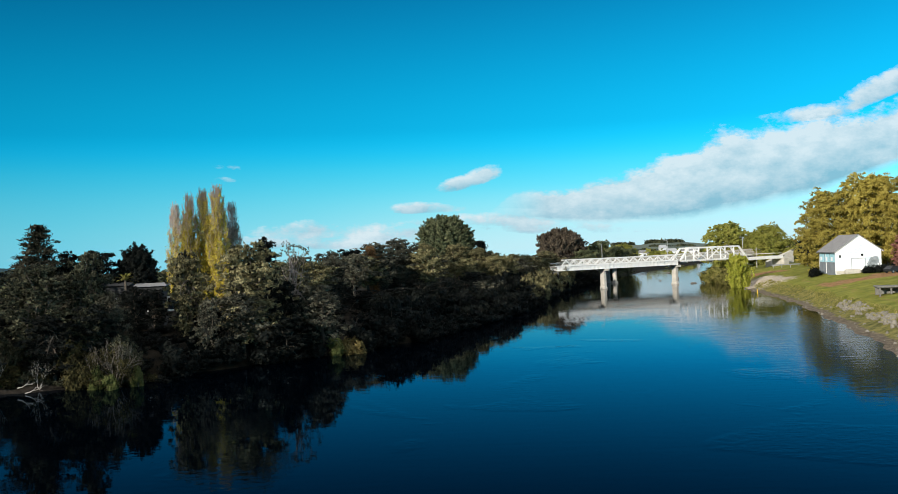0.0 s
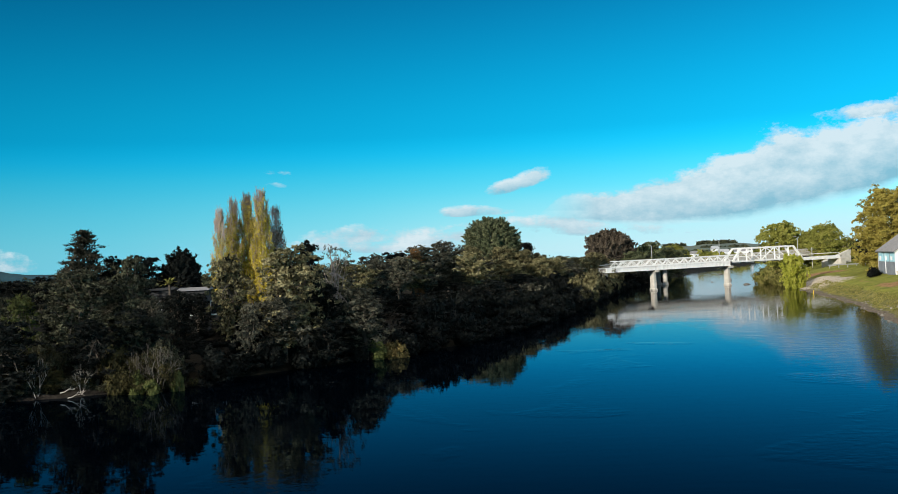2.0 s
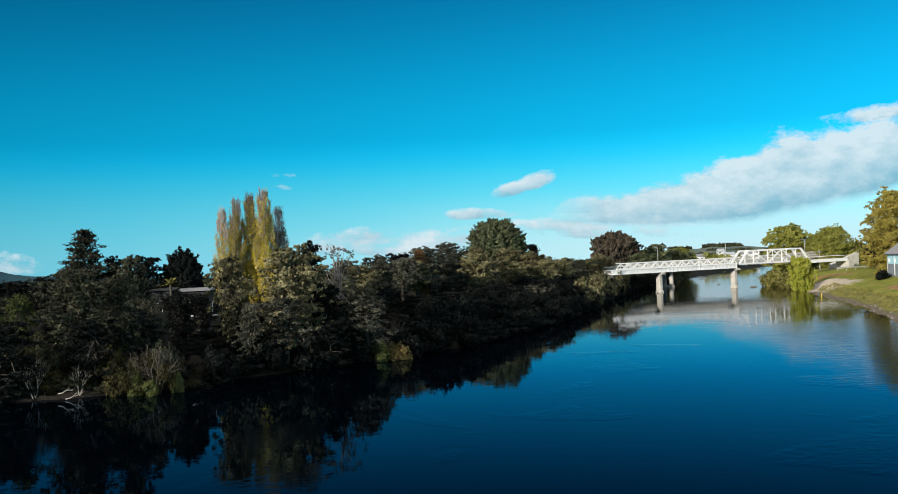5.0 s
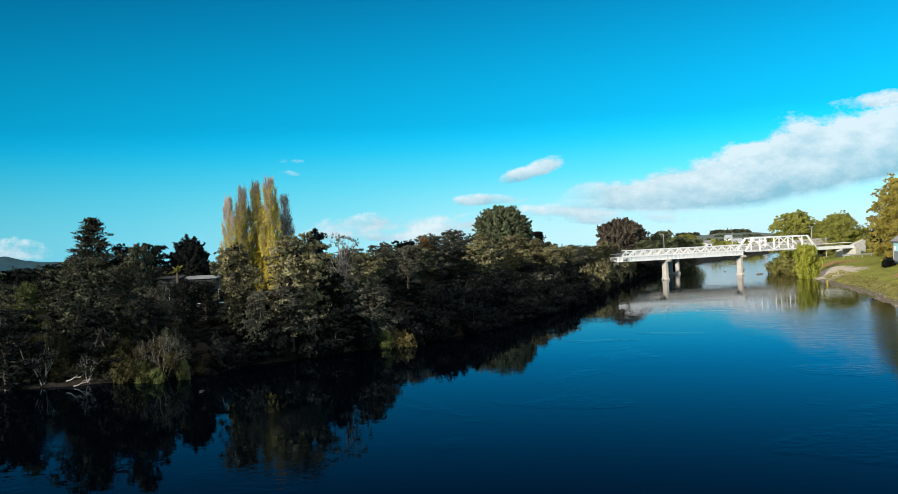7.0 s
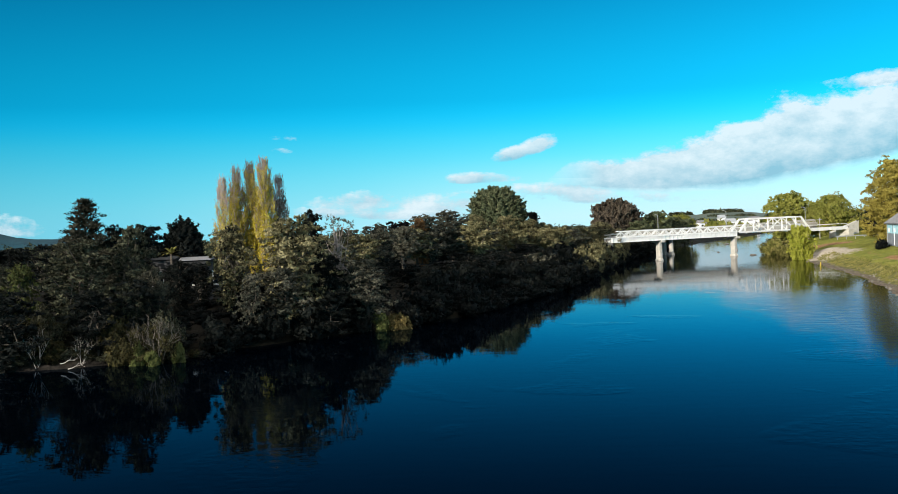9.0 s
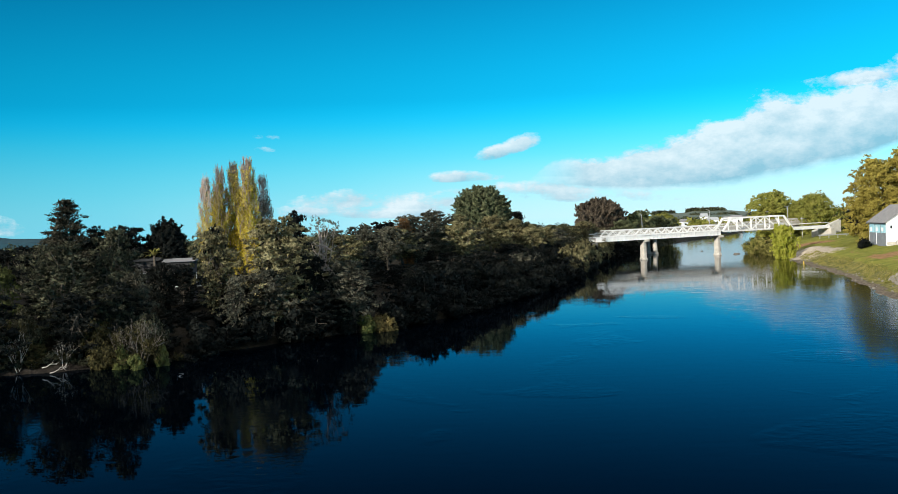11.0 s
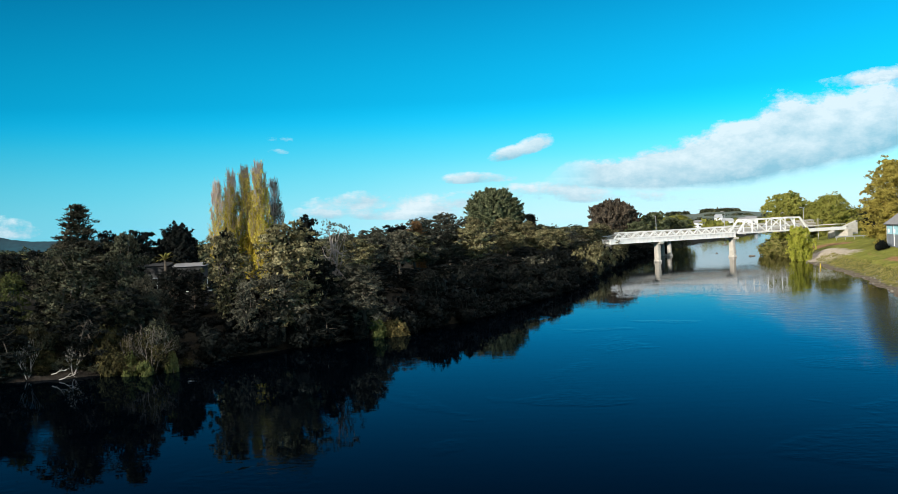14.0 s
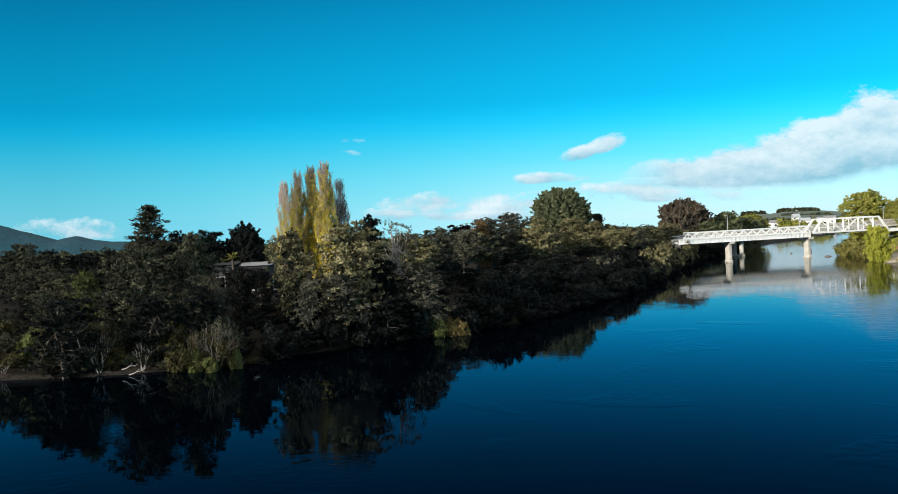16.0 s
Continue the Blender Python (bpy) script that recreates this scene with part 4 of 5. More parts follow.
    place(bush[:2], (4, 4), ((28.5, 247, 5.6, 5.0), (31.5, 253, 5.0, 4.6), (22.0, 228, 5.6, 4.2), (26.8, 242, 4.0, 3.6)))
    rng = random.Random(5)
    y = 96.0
    # the near-black shrubs put the waterline's shade into leaf colour
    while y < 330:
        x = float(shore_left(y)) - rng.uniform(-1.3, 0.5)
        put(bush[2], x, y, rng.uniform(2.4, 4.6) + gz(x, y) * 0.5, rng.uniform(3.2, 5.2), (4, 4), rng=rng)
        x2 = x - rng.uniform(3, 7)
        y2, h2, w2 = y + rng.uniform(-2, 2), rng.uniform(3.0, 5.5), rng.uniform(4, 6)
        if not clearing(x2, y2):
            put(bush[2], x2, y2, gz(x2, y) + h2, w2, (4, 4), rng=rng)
        y += rng.uniform(2.2, 3.6) * (1 if y < 180 else 1.8)
    tan = [shrub(151 + i, "tan_shrub", "sunlit tan-leaved shrub overhanging the far bank", LEAF_TAWNY, h=4, w=4, leaf=0.28, clumps=170, per=13) for i in range(2)]
    for k in range(17):
        y = 196 + 4.1 * k + rng.uniform(-1.5, 1.5)
        x = float(shore_left(y)) - rng.uniform(-1.6, 2.5)
        put(tan[k % 2], x, y, rng.uniform(3.4, 7.4), rng.uniform(3.0, 5.4), (4, 4), rng=rng)
    clear(*tan)
    yellow = shrub(111, "yellow_shrub", "yellow-green leaved shrub at the water's edge", LEAF_LIGHT, h=3, w=3)
    place([yellow], (3, 3), ((-50.9, 88.4, 4.8, 2.5), (-14.0, 109.6, 2.5, 1.8), (-34.2, 88.0, 2.4, 1.3), (-32.6, 87.4, 1.6, 1.2), (-30.6, 89.0, 2.2, 1.2)))
    russet = shrub(113, "ochre_shrub", "small ochre-brown shrub overhanging the water", LEAF_OCHRE, h=2.5, w=3)
    place([russet], (2.5, 3), ((-12.2, 111.0, 2.1, 2.4),))
    olive_bush = shrub(117, "olive_shrub", "olive-green shrub on the muddy river bank", LEAF_DRY, h=3, w=3)
    # these shrubs carry the low bank's shade in their leaf colour
    point = [shrub(131 + i, "point_shrub", "grey-olive shrub on the low wooded point, leaves darkened as shade", m, h=4, w=4, clumps=200, per=15, leaf=0.22) for i, m in enumerate((LEAF_SHADED, LEAF_SHADED, LEAF_DRY))]
    rng = random.Random(21)
    for k in range(34):
        x, y = -58 + 30 * (k + rng.random()) / 34, rng.uniform(88.6, 95)
        if x > -33 and y < 91.5:
            y += 3
        if not clearing(x, y):
            put(point[k % 3], x, y, gz(x, y) + rng.uniform(1.8, 4.2) * (0.75 if y < 90 else 1.1), rng.uniform(2.0, 3.6), (4, 4), rng=rng)
    for k in range(26):
        x = -57 + 27 * (k + rng.random()) / 26
        y = 86.9 + max(0.0, x + 45) * 0.30 + rng.uniform(0.1, 1.0)
        put(point[(k * 2) % 3], x, y, gz(x, y) + rng.uniform(0.7, 1.7), rng.uniform(1.2, 2.2), (4, 4), rng=rng)
    # low near-black shrubs darken the clearing as shade would
    for k in range(16):
        y = 92 + 24 * (k + rng.random()) / 16
        x = 0.4 + (y - 4.2) * (-0.342 + rng.uniform(-0.03, 0.03))
        put(bush[2], x, y, gz(x, y) + rng.uniform(0.8, 1.5), rng.uniform(2.4, 3.6), (4, 4), rng=rng)
    clear(*point)
    place([olive_bush], (3, 3), ((-37.1, 90.4, 5.0, 2.8), (-45.8, 88.3, 3.4, 2.6), (-43.0, 88.9, 3.0, 2.2), (-52.6, 87.6, 2.6, 2.4), (-36.2, 88.6, 2.7, 2.0), (-48.0, 88.4, 2.8, 2.2)))
    twiggy = bare_shrub(115, "twiggy_shrub", "half-bare shrub with pale twisting stems and dry olive leaves", LEAF_DRY, BARK_GREY, leaves=90, stems=8, lean=1.3)
    place([twiggy], (4.5, 5.0), ((-32.9, 88.9, 5.6, 4.6), (-49.2, 87.9, 4.4, 2.6), (-45.8, 87.4, 3.8, 2.4), (-35.0, 89.6, 4.6, 2.6)))
    clear(*bush, yellow, russet, twiggy, olive_bush)
    snag = bare_shrub(121, "dead_snag", "bleached dead branches rising from the shore bushes", None, DEADWOOD, h=4.0, w=3.0, leaves=0, stems=4, lean=1.1)
    for x, y, top, wd in ((-43.6, 87.2, 4.6, 2.0), (-39.8, 88.4, 3.4, 1.4), (-46.6, 87.6, 4.2, 1.3)):
        put(snag, x, y, top, wd, (4.0, 3.0))
    clear(snag)
    for k, (x, y, dz) in enumerate(((-41.2, 86.9, 0.55), (-40.2, 86.3, 0.12), (-54.0, 86.6, 0.2))):
        s = Shape()
        bough(s, np.random.default_rng(130 + k), (0, 0, 0), (0.85, -0.2, 0.25), 1.0, 0.06, 2, 0.4, 0.2)
        log = tagged(new("driftwood"), "bleached driftwood branch lying at the water's edge", "driftwood")
        part("branch", s, DEADWOOD, log)
        log.matrix_world = pose(x, y, dz)


plant_left_bank()


def plant_right_bank():
    aut = [broad_tree(201 + i, "autumn_tree", "large tree with golden-brown autumn leaves", LEAF_AUTUMN, h=18, w=15, pads=210, per=22, leaf=0.30, low=0.03, full=0.78, core=6000, flat=0.95, tufts=14) for i in range(2)]
    place(aut, (18, 15), ((91, 221, 22.6, 14.0), (101, 217, 26.0, 16.0), (109, 206, 28.5, 18.0)))
    yard = [broad_tree(211 + i, "yellow_green_tree", "yellow-green leaved tree near the bridge approach", LEAF_YARD, h=13, w=12, pads=120, per=20, leaf=0.34, low=0.06, full=0.9, core=3600, flat=0.95, tufts=13) for i in range(2)]
    place(yard, (13, 12), ((102.1, 335, 17.7, 17.0), (105.8, 302, 16.2, 11.2), (109.0, 325, 14.0, 10.0), (76.2, 402, 11.5, 12.4)))
    dark = broad_tree(221, "dark_evergreen_tree", "dark evergreen tree beside the bridge approach", LEAF_DARK, h=10, w=7)
    place([dark], (10, 7), ((100.5, 258, 14.1, 7.5), (96.5, 245, 11.0, 6.0), (103, 240, 12.0, 7.0)))
    red = broad_tree(223, "red_leaved_tree", "small red-leaved tree beside the boat shed", LEAF_RED, h=7, w=3.6, pads=40, per=18, leaf=0.2, low=0.1)
    place([red], (7, 3.6), ((90.6, 184, 11.6, 5.0),))
    bright = broad_tree(225, "bright_willow_bush", "rounded bright yellow-green willow bush on the shore", LEAF_BRIGHT, h=6, w=7, pads=80, per=20, leaf=0.24, low=0.0, full=0.8, core=1800, flat=0.9, tufts=12)
    place([bright], (6, 7), ((72.2, 229, 8.3, 5.6),))
    bush = shrub(227, "shore_shrub", "olive shrub on the shore under the bridge", LEAF_WEED, h=4, w=6, clumps=300, leaf=0.36)
    place([bush], (4, 6), ((76.0, 262, 5.2, 8.0), (76.2, 251, 3.8, 6.2), (74.9, 243, 3.2, 5.0), (80.5, 272, 5.0, 8.0)))
    clear(*aut, *yard, dark, red, bright, bush)


plant_right_bank()


def far_woods(name, seed, belts, mat, label):
    """Woods, hedges and gardens beyond the river, as one mass of clumps. Belts: from, to, count, height, breadth."""
    rng = np.random.default_rng(seed)
    cs = []
    for x0, y0, x1, y1, n, h, w, *foot in belts:
        t = rng.uniform(0, 1, n)
        for k in range(n):
            x, y = x0 + (x1 - x0) * t[k] + rng.normal(0, w / 3), y0 + (y1 - y0) * t[k] + rng.normal(0, w / 2)
            g = foot[0] if foot else land(x, y)[0]
            r = w * rng.uniform(0.3, 0.6)
            hh = h * rng.uniform(0.6, 1.05)
            o = ball(rng, 60)
            o[:, 2] = np.abs(o[:, 2])
            cs.append(np.concatenate([np.array((x, y, float(g))) + o * np.array((r, r, hh)) * rng.uniform(0.75, 1.05, (60, 1)), o], 1))
    c = np.concatenate(cs)
    far = np.hypot(c[:, 0], c[:, 1])
    q1 = leaf_points(rng, c[far < 450][:, :3], c[far < 450][:, 3:], 7, 0.5, 0.9, 0.6, shingled=True)
    q2 = leaf_points(rng, c[far >= 450][:, :3], c[far >= 450][:, 3:], 4, 0.9, 2.0, 0.7, shingled=True)
    tagged(new(name, leaves_mesh(name, np.concatenate([q1, q2]), mat)), label, "woods", kind="stuff")


far_woods("far_woods", 301, ((-140, 170, -30, 205, 40, 5.0, 8), (-25, 225, 40, 320, 44, 6.0, 8), (-300, 300, 0, 335, 70, 6.0, 12), (0, 335, 60, 345, 16, 4.0, 8), (-200, 215, -30, 235, 40, 5.0, 9), (110, 240, 190, 262, 26, 9, 9),
                             (120, 900, 420, 930, 34, 5, 16, 0.5), (256, 1190, 300, 1194, 34, 4.0, 6, 10.2), (212, 1190, 236, 1194, 16, 4.0, 6, 8.6), (150, 1100, 420, 1120, 40, 3.5, 14, 4.0), (-1200, 900, 200, 960, 90, 6, 20)),
          LEAF_WOODS, "distant dark green woods and hedges")
far_woods("far_gardens", 305, ((46, 370, 84, 470, 30, 7.4, 9), (80, 520, 420, 560, 30, 3.6, 10), (110, 300, 260, 330, 34, 9, 10), (120, 640, 400, 700, 26, 3.4, 12)),
          LEAF_YARD, "distant yellow-green garden trees")


# unseen belts added behind and beside the eye to cut low sky light
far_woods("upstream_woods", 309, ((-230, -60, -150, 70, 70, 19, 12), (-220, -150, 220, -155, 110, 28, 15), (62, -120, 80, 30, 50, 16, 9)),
          LEAF_WOODS, "unseen woods added behind the eye to block low sky light")


def bank_grass():
    """Long rough grass and weeds on the slope above the shingle."""
    rng = np.random.default_rng(311)
    n = 1700
    y = rng.uniform(80, 226, n)
    d = np.where(y < 142, rng.uniform(4.2, 6.0, n), rng.uniform(2.4, 5.6, n))
    x = shore_right(y) + d * 1.03 + 0.35 * np.sin(y * 0.31 + 1.0)
    keep = rng.uniform(0, 1, n) < 0.35 + 0.65 * (np.sin(y * 0.5) * np.sin(d * 1.3 + y * 0.2) > -0.2)
    x, y = x[keep], y[keep]
    c = np.stack([x, y, land(x, y)[0] - 0.05], 1)
    q = leaf_points(rng, c, np.tile((0.0, 0.0, 1.0), (len(c), 1)), 16, np.array((0.34, 0.34, 0.03)), 0.30, 0.22, up=0.15, wild=0.9)
    tagged(new("bank_grass", leaves_mesh("bank_grass", q, LEAF_WEED)), "rough dry grass and weeds on the bank slope", "grass", kind="stuff")


bank_grass()


# ---------------------------------------------------------------- bridges
def bridge_frame():
    """Along the bridge: s from the first pier, t across (away from the eye), z up."""
    a, b = Vector((42.2, 248.0, 0)), Vector((63.8, 258.0, 0))
    d = (b - a).normalized()
    q = Vector((-d.y, d.x, 0))
    return lambda s, t, z: a + d * s + q * t + Vector((0, 0, z + 0.002 * s))


def truss_bridge():
    at = bridge_frame()
    span = 23.9
    br = tagged(new("truss_bridge"), "white-painted steel bridge with plate girders and a through truss", "bridge")
    for side in (0.0, 3.4):
        g = Shape().beam(at(-15.5, side, 6.0), at(span, side, 6.0), 0.10, 1.0)
        g.beam(at(-15.5, side, 5.45), at(span, side, 5.45), 0.46, 0.10).beam(at(-15.5, side, 6.55), at(span, side, 6.55), 0.46, 0.10)
        girder = part("girder", g, WHITE_STEEL, br)
        for k in range(33):
            s = -15.2 + k * 1.22
            part("stiffener", Shape().beam(at(s, side - 0.13, 5.5), at(s, side - 0.13, 6.5), 0.08, 0.12), WHITE_STEEL, girder)
        r = Shape().beam(at(-12, side, 8.2), at(span + 1, side, 8.2), 0.24, 0.22)
        r.beam(at(-12, side, 6.72), at(span + 1, side, 6.72), 0.20, 0.18)
        rail = part("lattice_truss", r, WHITE_STEEL, br)
        n = 13
        step = (span + 12) / n
        for k in range(n):
            s = -12 + k * step
            part("diagonal", Shape().beam(at(s, side, 6.8), at(s + step / 2, side, 8.1), 0.17, 0.18), WHITE_STEEL, rail)
            part("diagonal", Shape().beam(at(s + step / 2, side, 8.1), at(s + step, side, 6.8), 0.17, 0.18), WHITE_STEEL, rail)
            part("upright", Shape().beam(at(s + step / 2, side, 6.8), at(s + step / 2, side, 8.1), 0.08, 0.09), WHITE_STEEL, rail)
    deck = Shape().beam(at(-15.5, 1.7, 6.45), at(span, 1.7, 6.45), 2.9, 0.16).beam(at(span, 1.7, 6.45), at(span + 40, 1.7, 6.45), 2.9, 0.18)
    part("deck", deck, CONCRETE_DARK, br)
    for k in range(14):
        part("cross_beam", Shape().beam(at(-14 + k * 4.6, 0.1, 6.1), at(-14 + k * 4.6, 3.3, 6.1), 0.2, 0.4), WHITE_STEEL, br)
    # through truss over the right-hand span
    s0, n, panel, zb, zt = span + 0.8, 5, 4.85, 6.4, 9.9
    for side in (-0.1, 3.5):
        t = Shape().beam(at(s0, side, zb), at(s0 + n * panel, side, zb), 0.36, 0.40)
        t.beam(at(s0 + panel * 0.62, side, zt), at(s0 + (n - 0.62) * panel, side, zt), 0.40, 0.38)
        web = part("truss", t, WHITE_STEEL, br)
        part("end_post", Shape().beam(at(s0, side, zb), at(s0 + panel * 0.62, side, zt), 0.42, 0.46), WHITE_STEEL, web)
        part("end_post", Shape().beam(at(s0 + n * panel, side, zb), at(s0 + (n - 0.62) * panel, side, zt), 0.42, 0.46), WHITE_STEEL, web)
        for k in range(1, n):
            s = s0 + k * panel
            part("upright", Shape().beam(at(s, side, zb), at(s, side, zt), 0.28, 0.30), WHITE_STEEL, web)
            if k < n - 1:
                flip = k % 2
                part("diagonal", Shape().beam(at(s, side, zt if flip else zb), at(s + panel, side, zb if flip else zt), 0.22, 0.24), WHITE_STEEL, web)
        part("handrail", Shape().beam(at(s0, side + 0.1, zb + 1.3), at(s0 + n * panel, side + 0.1, zb + 1.3), 0.08, 0.1), WHITE_STEEL, web)
    for k in range(1, n):
        part("sway_beam", Shape().beam(at(s0 + k * panel, -0.1, zt + 0.1), at(s0 + k * panel, 3.5, zt + 0.1), 0.2, 0.24), WHITE_STEEL, br)
    for side in (0.1, 3.3):
        part("approach_girder", Shape().beam(at(s0 + n * panel, side, 6.1), at(s0 + n * panel + 14, side, 6.1), 0.3, 0.9).beam(at(s0 + n * panel, side, 7.3), at(s0 + n * panel + 14, side, 7.3), 0.08, 0.1), WHITE_STEEL, br)
    for s in (0.0, span + 0.2):
        p = Shape()
        c = at(s, 0, 0)
        ang = math.atan2(10.0, 21.7)
        q = at(s, 1.7, 0)
        p.box(0, 0, 2.2, 1.05, 1.8, 5.4, pose(q.x, q.y, 0, 0, 0, math.degrees(ang)), 0.2)
        p.box(0, 0, 0.1, 1.4, 2.3, 1.2, pose(q.x, q.y, 0, 0, 0, math.degrees(ang)), 0.3)
        p.box(0, 0, 5.08, 1.3, 4.2, 0.62, pose(q.x, q.y, 0.002 * s, 0, 0, math.degrees(ang)), 0.08)
        part("pier", p, CONCRETE, br, "pale weathered concrete pier")
    q = at(s0 + n * panel + 14.6, 1.7, 0)
    part("abutment", Shape().box(0, 0, 2.8, 2.0, 5.0, 6.4, pose(q.x, q.y, 0, 0, 0, 24.7), 0.1), CONCRETE, br)
    q = at(-16.5, 1.7, 0)
    part("abutment", Shape().box(0, 0, 2.4, 2.4, 4.6, 5.8, pose(q.x, q.y, 0, 0, 0, 24.7), 0.1), CONCRETE_DARK, br)


truss_bridge()


def road_bridge():
    a, b = Vector((27.4, 266.0, 0)), Vector((127.4, 322.0, 0))
    d = (b - a).normalized()
    q = Vector((-d.y, d.x, 0))
    at = lambda s, t, z: a + d * s + q * t + Vector((0, 0, z + 0.016 * s))
    ln = (b - a).length
    br = tagged(new("road_bridge"), "grey concrete road bridge behind the truss bridge", "bridge")
    part("deck", Shape().beam(at(0, 4, 5.9), at(ln, 4, 5.9), 9.0, 0.5), CONCRETE, br)
    for side in (-0.4, 8.4):
        part("edge_beam", Shape().beam(at(0, side, 5.6), at(ln, side, 5.6), 0.4, 1.2), CONCRETE, br)
        rail = part("parapet", Shape().beam(at(0, side, 6.9), at(ln, side, 6.9), 0.22, 0.28).beam(at(0, side, 6.45), at(ln, side, 6.45), 0.10, 0.12), CONCRETE, br)
        for k in range(40):
            part("baluster", Shape().beam(at(1 + k * ln / 40, side, 6.15), at(1 + k * ln / 40, side, 6.8), 0.2, 0.24), CONCRETE, rail)
    part("girder", Shape().beam(at(0, 2.2, 5.0), at(ln, 2.2, 5.0), 0.9, 1.4).beam(at(0, 5.8, 5.0), at(ln, 5.8, 5.0), 0.9, 1.4), CONCRETE_DARK, br)
    ang = math.degrees(math.atan2(d.y, d.x))
    for s in (27.6, 53.8, 84.0, 102.0):
        p = at(s, 4, 0)
        for k in ((0.0,) if s == 53.8 else (-1.6, 1.6)):
            c = at(s, 4 + k, 0)
            part("pier", Shape().tube((c.x, c.y, -1), (c.x, c.y, 5.6), 0.75, 0.65, 10).tube((c.x, c.y, -1), (c.x, c.y, 0.6), 1.1, 1.0, 10), CONCRETE, br)
        part("crosshead", Shape().box(0, 0, 4.55 + 0.016 * s, 1.2, 7.4, 0.8, pose(p.x, p.y, 0, 0, 0, ang), 0.1), CONCRETE_DARK, br)
    return at


road_at = road_bridge()


def lamp_column(p, h, arm=0.8):
    e = tagged(new("street_lamp"), "tall grey steel street lamp on the road bridge", "street lamp", group="bridge lamps")
    part("pole", Shape().tube((0, 0, 0), (0, 0, h), 0.11, 0.06, 8), GALVANISED, e)
    part("arm", Shape().tube((0, 0, h), (arm, 0, h + 0.25), 0.05, 0.04, 6), GALVANISED, e)
    part("lamp_head", Shape().box(arm + 0.3, 0, h + 0.24, 0.7, 0.26, 0.14, bevel=0.04), GALVANISED, e)
    e.matrix_world = pose(*p, 0, 0, 120)


for s_, h_ in ((21.0, 5.4), (47.0, 5.4), (80.0, 5.0)):
    lamp_column(road_at(s_, -0.1, 6.15), h_)


# ---------------------------------------------------------------- right bank
def boat_shed():
    """Gabled white shed; its origin is the corner nearest the river path."""
    W_, L_, E_, A_, T_ = 9.3, 11.0, 4.6, 7.9, 0.2
    e = tagged(new("boat_shed"), "white gabled boat shed with a painted blue mural and grey roof", "shed")
    front = Shape().add([(0, 0, -1.2), (W_, 0, -1.2), (W_, 0, E_), (W_ / 2, 0, A_), (0, 0, E_), (0, T_, -1.2), (W_, T_, -1.2), (W_, T_, E_), (W_ / 2, T_, A_), (0, T_, E_)],
                        [(0, 1, 2, 3, 4), (9, 8, 7, 6, 5), (0, 5, 6, 1), (1, 6, 7, 2), (2, 7, 8, 3), (3, 8, 9, 4), (4, 9, 5, 0)])
    part("gable_wall", front, WHITE_WALL, e, "white-painted gable wall")
    back = Shape().add([(x, y + L_ - T_, z) for x, y, z in front.v], front.f)
    part("gable_wall", back, WHITE_WALL, e)
    part("side_wall", Shape().box(T_ / 2, L_ / 2, E_ / 2 - 0.6, T_, L_ - 2 * T_, E_ + 1.2), GREY_WALL, e, "dark grey painted side wall")
    part("side_wall", Shape().box(W_ - T_ / 2, L_ / 2, E_ / 2 - 0.6, T_, L_ - 2 * T_, E_ + 1.2), WHITE_WALL, e)
    for k in range(3):
        m = part("mural_panel", Shape().box(-0.02, 1.9 + k * 3.5, 3.25, 0.04, 3.1, 1.9), MURAL_BLUE, e, "pale blue painted mural panel")
        part("mural_shape", Shape().box(-0.045, 1.9 + k * 3.5 + 0.5, 3.0, 0.012, 1.2, 0.8), WHITE_WALL, m)
    for y in (0.15, 6.2):
        part("pilaster", Shape().box(-0.04, y, 2.2, 0.08, 0.22, 4.6), WHITE_WALL, e)
    sl = math.atan2(A_ - E_, W_ / 2)
    for sgn, x0 in ((1, 0.0), (-1, W_)):
        ln = W_ / 2 / math.cos(sl) + 0.5
        roof = part("roof", Shape().box(ln / 2 - 0.5, L_ / 2, 0.09, ln, L_ + 0.8, 0.12, pose(x0, 0, E_, 0, 0, 0) @ Matrix.Rotation(-sl if sgn > 0 else math.pi + sl, 4, "Y") @ (Matrix.Identity(4) if sgn > 0 else Matrix.Diagonal((1, 1, -1, 1)))), ROOF_GREY, e, "grey corrugated roof sheet")
        for k in range(15):
            part("seam", Shape().box(ln / 2 - 0.5, -0.3 + k * (L_ + 0.6) / 14, 0.17, ln, 0.07, 0.05, pose(x0, 0, E_) @ Matrix.Rotation(-sl if sgn > 0 else math.pi + sl, 4, "Y") @ (Matrix.Identity(4) if sgn > 0 else Matrix.Diagonal((1, 1, -1, 1)))), ROOF_GREY, roof)
    d = part("roller_door", Shape().box(4.6, -0.03, 1.45, 2.6, 0.06, 2.9), WHITE_WALL, e, "white roller door")
    for k in range(9):
        part("slat", Shape().box(4.6, -0.07, 0.2 + k * 0.31, 2.5, 0.03, 0.27), WHITE_WALL, d)
    for x in (3.2, 6.0):
        part("door_frame", Shape().box(x, -0.06, 1.5, 0.10, 0.10, 3.0), GABLE_GREY, e)
    part("door_frame", Shape().box(4.6, -0.06, 3.0, 2.9, 0.10, 0.10), GABLE_GREY, e)
    # painted picture of pale blue hills; then flat grey blobs outlining a tree
    rng = np.random.default_rng(77)
